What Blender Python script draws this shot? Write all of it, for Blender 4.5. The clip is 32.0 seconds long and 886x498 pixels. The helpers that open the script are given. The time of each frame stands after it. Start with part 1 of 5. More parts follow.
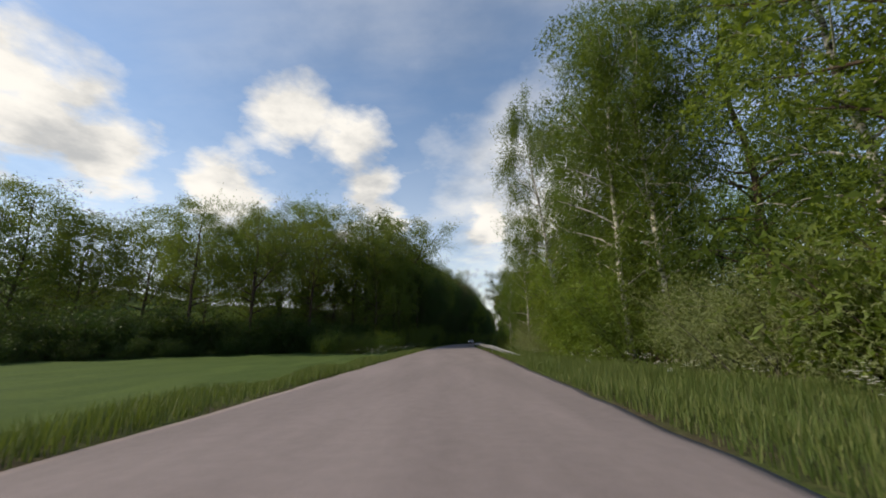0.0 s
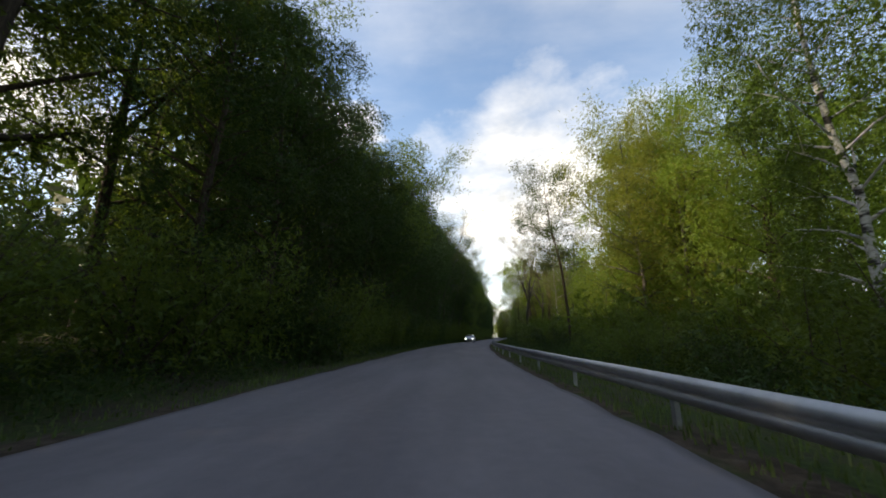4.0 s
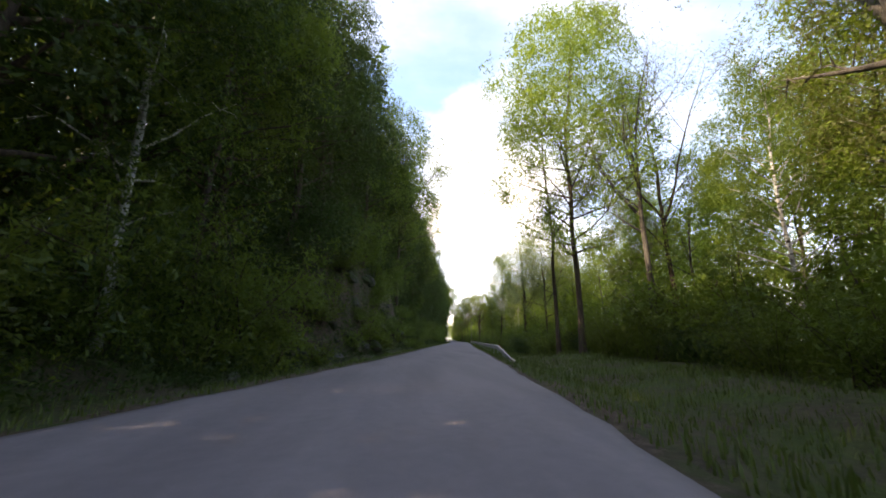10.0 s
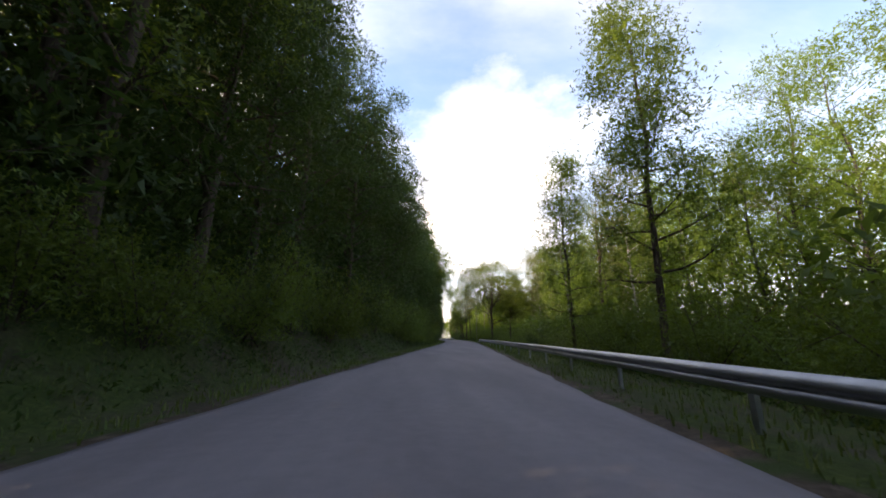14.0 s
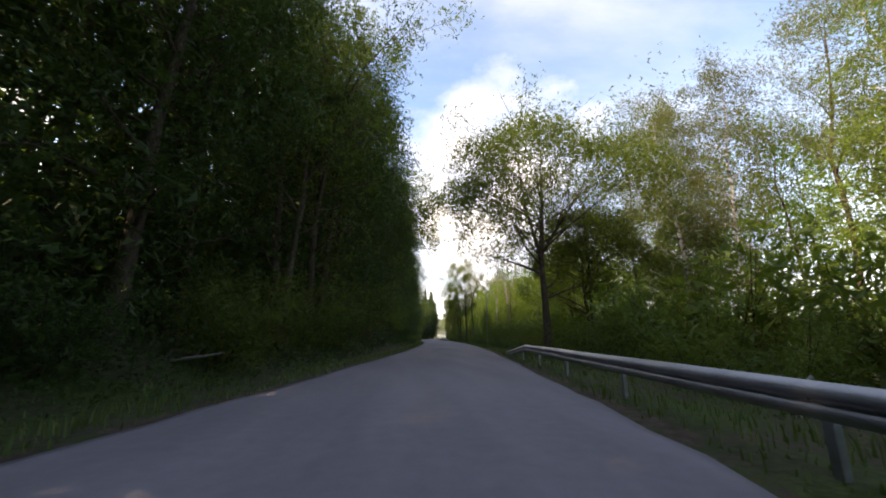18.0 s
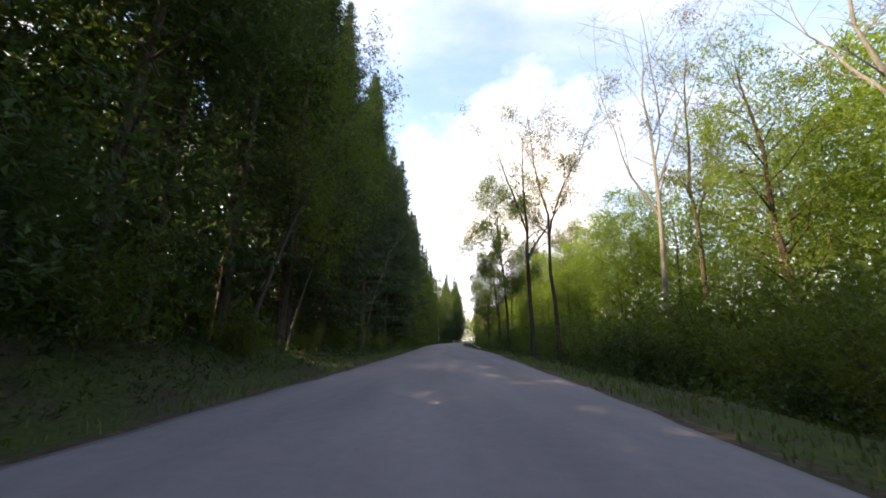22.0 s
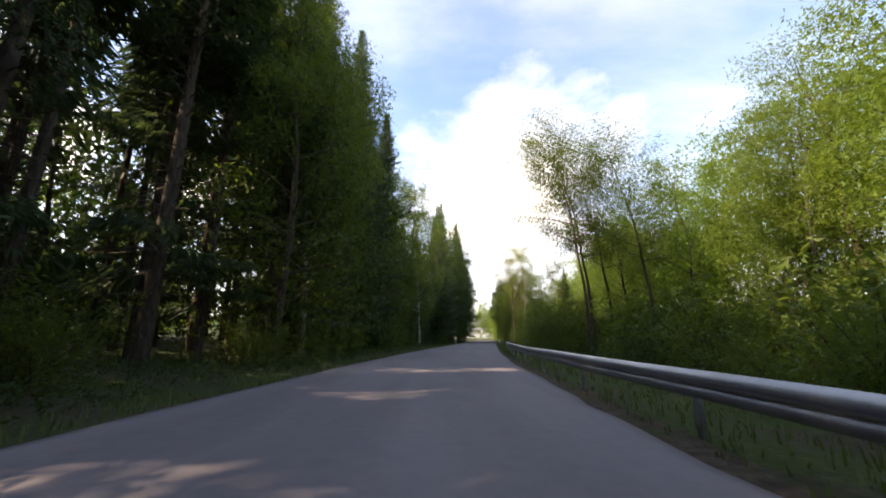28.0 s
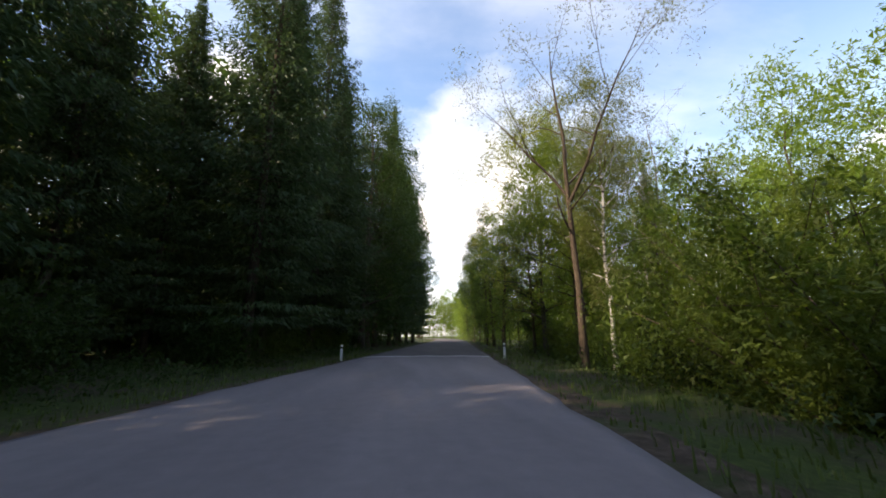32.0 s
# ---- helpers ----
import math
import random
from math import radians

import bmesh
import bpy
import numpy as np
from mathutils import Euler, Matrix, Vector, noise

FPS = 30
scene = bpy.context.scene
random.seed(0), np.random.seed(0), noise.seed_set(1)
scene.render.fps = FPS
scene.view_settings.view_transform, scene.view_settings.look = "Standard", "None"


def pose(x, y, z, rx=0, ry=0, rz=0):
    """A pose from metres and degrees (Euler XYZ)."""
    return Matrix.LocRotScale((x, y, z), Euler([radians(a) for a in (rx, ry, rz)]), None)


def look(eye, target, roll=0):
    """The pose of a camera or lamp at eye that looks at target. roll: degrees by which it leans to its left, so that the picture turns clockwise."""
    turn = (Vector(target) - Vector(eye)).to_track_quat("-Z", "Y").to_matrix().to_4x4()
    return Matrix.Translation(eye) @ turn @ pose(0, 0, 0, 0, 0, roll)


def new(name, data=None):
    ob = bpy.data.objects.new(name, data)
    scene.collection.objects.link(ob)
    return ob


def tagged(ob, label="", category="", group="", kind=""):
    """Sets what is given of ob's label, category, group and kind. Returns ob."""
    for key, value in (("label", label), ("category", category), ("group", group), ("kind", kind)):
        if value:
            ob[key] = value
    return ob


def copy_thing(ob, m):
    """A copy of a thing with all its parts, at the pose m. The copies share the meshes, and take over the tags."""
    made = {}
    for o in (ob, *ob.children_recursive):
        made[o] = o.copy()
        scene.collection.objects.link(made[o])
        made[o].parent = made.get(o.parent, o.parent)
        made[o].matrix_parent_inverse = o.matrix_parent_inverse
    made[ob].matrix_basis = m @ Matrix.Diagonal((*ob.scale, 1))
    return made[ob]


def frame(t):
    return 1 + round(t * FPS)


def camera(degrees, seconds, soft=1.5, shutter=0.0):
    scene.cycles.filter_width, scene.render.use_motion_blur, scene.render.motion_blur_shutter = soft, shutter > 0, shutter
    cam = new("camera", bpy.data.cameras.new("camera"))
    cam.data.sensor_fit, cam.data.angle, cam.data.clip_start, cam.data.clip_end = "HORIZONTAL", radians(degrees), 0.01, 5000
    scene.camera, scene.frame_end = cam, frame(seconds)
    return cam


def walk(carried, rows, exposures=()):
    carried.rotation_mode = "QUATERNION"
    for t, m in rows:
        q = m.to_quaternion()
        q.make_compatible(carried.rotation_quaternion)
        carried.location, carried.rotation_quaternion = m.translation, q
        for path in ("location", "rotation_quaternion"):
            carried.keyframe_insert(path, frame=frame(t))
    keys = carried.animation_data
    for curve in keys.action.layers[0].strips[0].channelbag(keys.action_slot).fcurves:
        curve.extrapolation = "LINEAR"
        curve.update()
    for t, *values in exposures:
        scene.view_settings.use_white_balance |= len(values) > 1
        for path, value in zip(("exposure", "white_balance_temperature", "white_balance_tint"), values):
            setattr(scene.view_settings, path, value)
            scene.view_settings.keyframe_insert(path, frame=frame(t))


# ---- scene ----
cam = camera(100.6, 32.0, soft=1.8, shutter=0.045)
PATH = [
    (0.0, 0.00, 0.00, 1.07, 2.42, 14.00, 0.21),
    (0.5, 0.02, 8.49, 1.07, 2.94, 14.09, 0.14),
    (1.0, -0.00, 16.87, 1.07, 3.12, 13.99, 0.17),
    (1.5, -0.03, 25.11, 1.07, 2.94, 14.18, -0.09),
    (2.0, -0.01, 33.21, 1.07, 2.46, 13.89, 0.08),
    (2.5, 0.05, 41.24, 1.07, 2.30, 13.78, -0.26),
    (3.0, 0.15, 49.23, 1.07, 2.00, 13.69, -0.10),
    (3.5, 0.30, 57.21, 1.07, 1.60, 13.59, 0.01),
    (4.0, 0.50, 65.18, 1.07, 1.13, 13.44, 0.12),
    (4.5, 0.78, 73.14, 1.07, 0.56, 13.18, 0.29),
    (5.0, 1.14, 81.09, 1.07, -0.10, 13.45, 0.30),
    (5.5, 1.60, 89.05, 1.07, -0.82, 13.45, 0.26),
    (6.0, 2.16, 97.01, 1.07, -1.53, 13.56, 0.10),
    (6.5, 2.82, 104.97, 1.07, -2.24, 13.72, 0.16),
    (7.0, 3.59, 112.92, 1.07, -3.21, 13.76, 0.70),
    (7.5, 4.51, 120.78, 1.07, -4.43, 13.95, 0.51),
    (8.0, 5.58, 128.54, 1.07, -5.62, 14.02, 0.25),
    (8.5, 6.78, 136.19, 1.07, -6.53, 13.85, 0.12),
    (9.0, 8.04, 143.74, 1.07, -6.67, 13.95, -0.11),
    (9.5, 9.25, 151.19, 1.07, -6.22, 13.86, -0.61),
    (10.0, 10.41, 158.54, 1.07, -5.93, 13.80, -1.13),
    (10.5, 11.52, 165.78, 1.07, -5.83, 13.55, -1.15),
    (11.0, 12.61, 172.93, 1.07, -5.89, 13.34, -0.72),
    (11.5, 13.66, 180.01, 1.07, -5.34, 13.26, 0.13),
    (12.0, 14.65, 187.08, 1.07, -4.86, 13.18, -0.01),
    (12.5, 15.60, 194.16, 1.07, -4.75, 13.33, -0.06),
    (13.0, 16.56, 201.23, 1.07, -5.01, 13.38, -0.02),
    (13.5, 17.56, 208.27, 1.07, -5.44, 13.36, -0.02),
    (14.0, 18.61, 215.26, 1.07, -6.08, 13.50, 0.14),
    (14.5, 19.73, 222.24, 1.07, -6.42, 13.67, 0.20),
    (15.0, 20.88, 229.23, 1.07, -6.63, 13.82, 0.09),
    (15.5, 22.07, 236.28, 1.07, -6.78, 13.70, 0.06),
    (16.0, 23.28, 243.40, 1.07, -6.84, 13.69, 0.04),
    (16.5, 24.51, 250.61, 1.07, -6.82, 13.68, 0.03),
    (17.0, 25.74, 257.91, 1.07, -6.72, 13.65, 0.04),
    (17.5, 26.98, 265.32, 1.07, -6.52, 13.61, 0.08),
    (18.0, 28.19, 272.81, 1.07, -6.21, 13.46, -0.03),
    (18.5, 29.38, 280.36, 1.07, -6.02, 13.34, 0.35),
    (19.0, 30.53, 287.91, 1.07, -5.58, 13.74, 0.33),
    (19.5, 31.60, 295.46, 1.07, -4.91, 13.96, 0.12),
    (20.0, 32.57, 303.01, 1.07, -4.08, 14.02, 0.20),
    (20.5, 33.45, 310.57, 1.07, -3.42, 13.80, 0.09),
    (21.0, 34.23, 318.09, 1.07, -2.78, 13.82, 0.01),
    (21.5, 34.93, 325.52, 1.07, -2.26, 13.75, -0.26),
    (22.0, 35.54, 332.78, 1.07, -1.68, 13.90, -0.66),
    (22.5, 36.06, 339.88, 1.07, -1.05, 14.06, -0.30),
    (23.0, 36.50, 346.90, 1.07, -0.50, 13.95, -0.57),
    (23.5, 36.90, 353.89, 1.07, -0.26, 14.07, -0.62),
    (24.0, 37.27, 360.84, 1.07, -0.21, 13.92, -0.16),
    (24.5, 37.62, 367.73, 1.07, 0.10, 14.05, -0.16),
    (25.0, 37.93, 374.56, 1.07, 0.46, 13.90, -0.25),
    (25.5, 38.20, 381.31, 1.07, 0.53, 14.02, 0.41),
    (26.0, 38.47, 388.01, 1.07, 0.50, 13.86, 0.28),
    (26.5, 38.77, 394.67, 1.07, 0.07, 13.62, 0.21),
    (27.0, 39.12, 401.31, 1.07, -0.36, 13.63, 0.10),
    (27.5, 39.52, 407.94, 1.07, -0.85, 13.61, 0.03),
    (28.0, 39.98, 414.55, 1.07, -1.47, 13.56, -0.03),
    (28.5, 40.52, 421.14, 1.07, -2.29, 13.44, -0.11),
    (29.0, 41.17, 427.68, 1.07, -3.41, 13.18, -0.37),
    (29.5, 41.93, 434.13, 1.07, -4.19, 13.27, -0.45),
    (30.0, 42.74, 440.49, 1.07, -4.75, 13.83, -0.29),
    (30.5, 43.62, 446.78, 1.07, -5.40, 13.94, 0.46),
    (31.0, 44.57, 453.04, 1.07, -6.15, 13.83, 0.37),
    (31.5, 45.59, 459.30, 1.07, -6.80, 13.72, 0.31),
    (32.0, 46.69, 465.58, 1.07, -7.32, 13.28, 0.39),
]
EXPOSURES = [(0, -0.25, 7300, 10), (2.0, 0.0, 7300, 10), (4.0, 0.45, 7800, 10), (5.0, 0.74, 8100, 10), (7.0, 0.95, 8300, 18), (8.5, 1.4, 8200, 18), (10.5, 1.62, 8200, 18), (13.0, 1.42, 8200, 18),
             (15.0, 1.1, 8000, 18), (18.0, 1.1, 8000, 18), (19.0, 1.1, 8000, 18), (20.0, 1.4, 8300, 18), (22.0, 1.4, 8200, 18), (23.0, 1.02, 8200, 18), (24.0, 1.3, 8200, 18), (25.0, 1.42, 8200, 18), (26.0, 1.27, 8100, 18), (27.0, 1.15, 8000, 18), (30.0, 1.16, 8000, 14), (31.0, 1.22, 7800, 14), (32.0, 0.88, 7600, 14)]
walk(cam, [(t, pose(x, y, z, 90 + p, r, w)) for t, x, y, z, w, p, r in PATH], EXPOSURES)

# the road: its heading in degrees every 20 m
ROAD_START = (-0.62, 0.00)
ROAD_TURN = [-0.05, 0.2, 0.1, -0.69, -2.23, -4.35, -6.98, -9.19, -9.62, -9.12, -8.44, -8.93, -9.53, -9.48, -8.98, -7.77, -6.01, -4.38, -3.11, -2.09, -2.12, -3.86, -6.55, -8.85, -9.2, -9.6, -9.6, -9.0, -8.0, -6.0, -3.0, 1.0, 6.0, 10.0]

# ---- light ----
SUN_ELEV, SUN_AZIM = 36.5, 101.0     # degrees; azimuth is counted to the left of +y
world = bpy.data.worlds.new("sky")
scene.world = world
world.use_nodes = True
wt = world.node_tree
wt.nodes.clear()


def wnode(kind):
    return wt.nodes.new(kind)


def wmath(op, a, b=None, clamp=False):
    n = wnode("ShaderNodeMath")
    n.operation, n.use_clamp = op, clamp
    for i, v in enumerate((a, b)):
        if v is None:
            continue
        if isinstance(v, (int, float)):
            n.inputs[i].default_value = v
        else:
            wt.links.new(v, n.inputs[i])
    return n.outputs[0]


sky = wnode("ShaderNodeTexSky")
sky.sky_type, sky.sun_disc = "NISHITA", False
sky.sun_elevation, sky.sun_rotation = radians(SUN_ELEV), radians(-SUN_AZIM)
sky.air_density, sky.dust_density, sky.ozone_density = 1.0, 0.5, 2.2
coord = wnode("ShaderNodeTexCoord")
sep = wnode("ShaderNodeSeparateXYZ")
wt.links.new(coord.outputs["Generated"], sep.inputs[0])
high = wmath("ADD", wmath("MAXIMUM", sep.outputs[2], 0.0), 0.16)
flat = wnode("ShaderNodeCombineXYZ")
wt.links.new(wmath("DIVIDE", sep.outputs[0], high), flat.inputs[0])
wt.links.new(wmath("DIVIDE", sep.outputs[1], high), flat.inputs[1])


def cloud_field(scale, seed, detail, stretch, low, top):
    m = wnode("ShaderNodeMapping")
    m.inputs["Location"].default_value = (seed, seed * 0.7, 0)
    m.inputs["Rotation"].default_value = (0, 0, 0.5)
    m.inputs["Scale"].default_value = (stretch, 1, 1)
    wt.links.new(flat.outputs[0], m.inputs[0])
    n = wnode("ShaderNodeTexNoise")
    n.inputs["Scale"].default_value = scale
    n.inputs["Detail"].default_value = detail
    n.inputs["Roughness"].default_value = 0.58
    wt.links.new(m.outputs[0], n.inputs["Vector"])
    r = wnode("ShaderNodeMapRange")
    r.interpolation_type = "SMOOTHSTEP"
    r.inputs["From Min"].default_value, r.inputs["From Max"].default_value = low, top
    wt.links.new(n.outputs[0], r.inputs[0])
    return r.outputs[0]


edge = cloud_field(3.2, 3.3, 10, 1.0, 0.25, 0.75)
CLOUDS = [(-0.745, 0.541, 0.39, 9),
          (-0.695, 0.624, 0.358, 7),
          (-0.751, 0.491, 0.442, 6),
          (-0.388, 0.756, 0.527, 6),
          (-0.271, 0.835, 0.479, 7),
          (-0.537, 0.775, 0.335, 6),
          (-0.237, 0.894, 0.38, 6),
          (0.091, 0.95, 0.3, 5),
          (0.24, 0.92, 0.31, 24)]     # direction, radius in degrees


def heap(x, y, z, r):
    """A heaped cloud about a direction, its edge broken up."""
    n = wnode("ShaderNodeVectorMath")
    n.operation = "DOT_PRODUCT"
    n.inputs[1].default_value = (x, y, z)
    wt.links.new(coord.outputs["Generated"], n.inputs[0])
    far = wmath("DIVIDE", wmath("ARCCOSINE", wmath("MINIMUM", n.outputs["Value"], 1.0)), radians(r))
    near = wmath("SUBTRACT", wmath("ADD", 0.55 if r < 12 else 0.75, wmath("MULTIPLY", edge, 0.95 if r < 12 else 0.45)), far)
    return wmath("MULTIPLY", near, 1.5 if r < 12 else 1.1, True)


heaps = cloud_field(0.8, 3.3, 10, 1.0, 0.56, 0.66)
for c in CLOUDS:
    heaps = wmath("MAXIMUM", heaps, heap(*c))
veils = wmath("MULTIPLY", cloud_field(0.6, 8.1, 8, 0.35, 0.42, 0.78), 0.55)
shade = cloud_field(2.2, 5.2, 6, 1.0, 0.30, 0.6)
# more cloud towards the horizon
low_haze = wmath("MULTIPLY", wmath("POWER", wmath("SUBTRACT", 1.0, wmath("MAXIMUM", sep.outputs[2], 0.0), True), 3.4), 0.9)
cover = wmath("MAXIMUM", wmath("MAXIMUM", heaps, veils), low_haze, True)
cloud_col = wnode("ShaderNodeMixRGB")
cloud_col.inputs[1].default_value = (0.50, 0.54, 0.60, 1)
cloud_col.inputs[2].default_value = (0.97, 0.985, 1.0, 1)
wt.links.new(shade, cloud_col.inputs[0])
bg_sky, bg_cloud = wnode("ShaderNodeBackground"), wnode("ShaderNodeBackground")
bg_sky.inputs[1].default_value = 0.225
bg_cloud.inputs[1].default_value = 1.2
rich = wnode("ShaderNodeHueSaturation")
rich.inputs["Saturation"].default_value = 1.12
wt.links.new(sky.outputs[0], rich.inputs["Color"])
wt.links.new(rich.outputs[0], bg_sky.inputs[0])
wt.links.new(cloud_col.outputs[0], bg_cloud.inputs[0])
wmix, wout = wnode("ShaderNodeMixShader"), wnode("ShaderNodeOutputWorld")
wt.links.new(cover, wmix.inputs[0])
wt.links.new(bg_sky.outputs[0], wmix.inputs[1])
wt.links.new(bg_cloud.outputs[0], wmix.inputs[2])
wt.links.new(wmix.outputs[0], wout.inputs[0])

sun = new("sun", bpy.data.lights.new("sun", "SUN"))
sun.data.energy, sun.data.angle, sun.data.color = 4.8, radians(0.6), (1.0, 0.90, 0.73)
az, el = radians(SUN_AZIM), radians(SUN_ELEV)
to_sun = Vector((-math.sin(az) * math.cos(el), math.cos(az) * math.cos(el), math.sin(el)))
sun.matrix_world = look(to_sun * 100, (0, 0, 0))


# ---- materials ----
class Mat:
    """A small builder for node materials."""

    def __init__(self, name, rough=0.8, spec=0.3):
        self.m = bpy.data.materials.new(name)
        self.m.use_nodes = True
        self.t = self.m.node_tree
        self.b = self.t.nodes["Principled BSDF"]
        self.b.inputs["Roughness"].default_value = rough
        self.b.inputs["Specular IOR Level"].default_value = spec
        self.c = self.t.nodes.new("ShaderNodeTexCoord").outputs["Object"]

    def link(self, a, b):
        self.t.links.new(a, b)

    def node(self, kind):
        return self.t.nodes.new(kind)

    def noise(self, scale, detail=4, rough=0.55, vec=None, stretch=None):
        n = self.node("ShaderNodeTexNoise")
        n.inputs["Scale"].default_value, n.inputs["Detail"].default_value, n.inputs["Roughness"].default_value = scale, detail, rough
        src = vec or self.c
        if stretch:
            mp = self.node("ShaderNodeMapping")
            mp.inputs["Scale"].default_value = stretch
            self.link(src, mp.inputs[0])
            src = mp.outputs[0]
        self.link(src, n.inputs["Vector"])
        return n.outputs[0]

    def ramp(self, fac, stops):
        n = self.node("ShaderNodeValToRGB")
        els = n.color_ramp.elements
        while len(els) < len(stops):
            els.new(0.5)
        for e, (p, c) in zip(els, stops):
            e.position, e.color = p, (*c, 1)
        self.link(fac, n.inputs[0])
        return n.outputs[0]

    def mix(self, fac, a, b, blend="MIX"):
        n = self.node("ShaderNodeMixRGB")
        n.blend_type = blend
        for i, v in enumerate((fac, a, b)):
            if isinstance(v, (int, float)):
                n.inputs[i].default_value = v
            elif isinstance(v, tuple):
                n.inputs[i].default_value = (*v, 1)
            else:
                self.link(v, n.inputs[i])
        return n.outputs[0]

    def color(self, out):
        self.link(out, self.b.inputs["Base Color"])

    def bump(self, fac, strength, dist=0.02):
        n = self.node("ShaderNodeBump")
        n.inputs["Strength"].default_value, n.inputs["Distance"].default_value = strength, dist
        self.link(fac, n.inputs["Height"])
        self.link(n.outputs[0], self.b.inputs["Normal"])


def leaf_material(name, dark, mid, light, through_col, gloss=0.25):
    """Leaves: light comes through them; each leaf and each tree differs a little."""
    k = Mat(name, 0.55, gloss)
    geo = k.node("ShaderNodeNewGeometry")
    info = k.node("ShaderNodeObjectInfo")
    col = k.ramp(geo.outputs["Random Per Island"], [(0.0, dark), (0.5, mid), (1.0, light)])
    hue = k.node("ShaderNodeHueSaturation")
    vary = k.node("ShaderNodeMapRange")
    vary.inputs["To Min"].default_value, vary.inputs["To Max"].default_value = 0.72, 1.25
    k.link(info.outputs["Random"], vary.inputs[0])
    k.link(vary.outputs[0], hue.inputs["Value"])
    turn = k.node("ShaderNodeMapRange")
    turn.inputs["To Min"].default_value, turn.inputs["To Max"].default_value = 0.485, 0.51
    k.link(info.outputs["Random"], turn.inputs[0])
    k.link(turn.outputs[0], hue.inputs["Hue"])
    k.link(k.mix(0.35, col, k.ramp(k.noise(0.9, 3), [(0.3, dark), (0.7, light)])), hue.inputs["Color"])
    k.color(hue.outputs[0])
    tr = k.node("ShaderNodeBsdfTranslucent")
    k.link(k.mix(0.6, hue.outputs[0], through_col), tr.inputs[0])
    mx = k.node("ShaderNodeMixShader")
    mx.inputs[0].default_value = 0.42
    k.link(k.b.outputs[0], mx.inputs[1])
    k.link(tr.outputs[0], mx.inputs[2])
    k.link(mx.outputs[0], k.t.nodes["Material Output"].inputs[0])
    return k.m


def bark_material(name, stops, patch=None, vertical=(7, 7, 1.4)):
    k = Mat(name, 0.9, 0.2)
    n1 = k.noise(2.2, 6, 0.65, stretch=vertical)
    col = k.ramp(n1, stops)
    if patch:
        col = k.mix(k.ramp(k.noise(1.1, 5, 0.6, stretch=(1.2, 1.2, 3.4)), [(0.52, (0, 0, 0)), (0.60, (1, 1, 1))]), col, patch)
    k.color(col)
    k.bump(n1, 0.8, 0.03)
    return k.m


leaf_birch = leaf_material("birch_leaves", (0.04, 0.072, 0.013), (0.07, 0.118, 0.02), (0.115, 0.17, 0.034), (0.24, 0.33, 0.03))
# base and through colours darkened to carry the shade of the left wood
leaf_broad_shaded = leaf_material("broad_leaves_shaded", (0.022, 0.042, 0.011), (0.036, 0.066, 0.016), (0.06, 0.098, 0.024), (0.08, 0.13, 0.016))
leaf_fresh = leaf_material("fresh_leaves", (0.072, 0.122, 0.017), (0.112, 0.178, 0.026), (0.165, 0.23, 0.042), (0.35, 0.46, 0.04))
leaf_willow = leaf_material("willow_leaves", (0.14, 0.175, 0.07), (0.20, 0.24, 0.10), (0.29, 0.33, 0.165), (0.34, 0.40, 0.10))
leaf_oak = leaf_material("oak_leaves", (0.052, 0.08, 0.014), (0.080, 0.120, 0.021), (0.118, 0.162, 0.034), (0.25, 0.33, 0.03))
leaf_spruce = leaf_material("spruce_needles", (0.028, 0.05, 0.02), (0.044, 0.078, 0.032), (0.072, 0.112, 0.042), (0.08, 0.12, 0.03), 0.25)
leaf_golden = leaf_material("golden_leaves", (0.10, 0.125, 0.022), (0.16, 0.185, 0.034), (0.22, 0.24, 0.055), (0.42, 0.44, 0.05))
leaf_brown = leaf_material("young_alder_leaves", (0.07, 0.09, 0.025), (0.11, 0.13, 0.04), (0.16, 0.17, 0.06), (0.28, 0.28, 0.07))
bark_grey = bark_material("grey_bark", [(0.3, (0.034, 0.03, 0.025)), (0.55, (0.088, 0.077, 0.064)), (0.8, (0.165, 0.147, 0.122))])
bark_brown = bark_material("brown_bark", [(0.3, (0.03, 0.022, 0.016)), (0.55, (0.08, 0.058, 0.042)), (0.8, (0.16, 0.12, 0.09))])
bark_pale = bark_material("dead_pale_bark", [(0.3, (0.12, 0.108, 0.09)), (0.6, (0.23, 0.21, 0.18)), (0.85, (0.34, 0.315, 0.28))])
bark_birch = bark_material("birch_bark", [(0.25, (0.26, 0.24, 0.21)), (0.5, (0.46, 0.44, 0.40)), (0.8, (0.62, 0.60, 0.56))], patch=(0.05, 0.045, 0.04), vertical=(1.2, 1.2, 5))

def asphalt_material(name, tone):
    """Worn asphalt; tone scales its paleness."""
    k = Mat(name, 0.88, 0.3)
    fine = k.noise(130, 4, 0.7)
    mid = k.noise(4.5, 6, 0.6)
    wide = k.noise(0.35, 5, 0.55, stretch=(2.2, 0.35, 1))
    grey = lambda v: (v * tone * 1.18, v * 1.0 * tone, v * 1.02 * tone)
    col = k.ramp(fine, [(0.25, grey(0.08)), (0.5, grey(0.16)), (0.8, grey(0.27))])
    col = k.mix(0.45, col, k.ramp(mid, [(0.3, grey(0.12)), (0.7, grey(0.20))]))
    col = k.mix(0.35, col, k.ramp(wide, [(0.35, grey(0.12)), (0.65, grey(0.24))]))
    k.color(col)
    k.bump(fine, 0.5, 0.008)
    return k.m


asphalt = asphalt_material("worn_asphalt", 1.0)
asphalt_new = asphalt_material("darker_asphalt", 0.5)

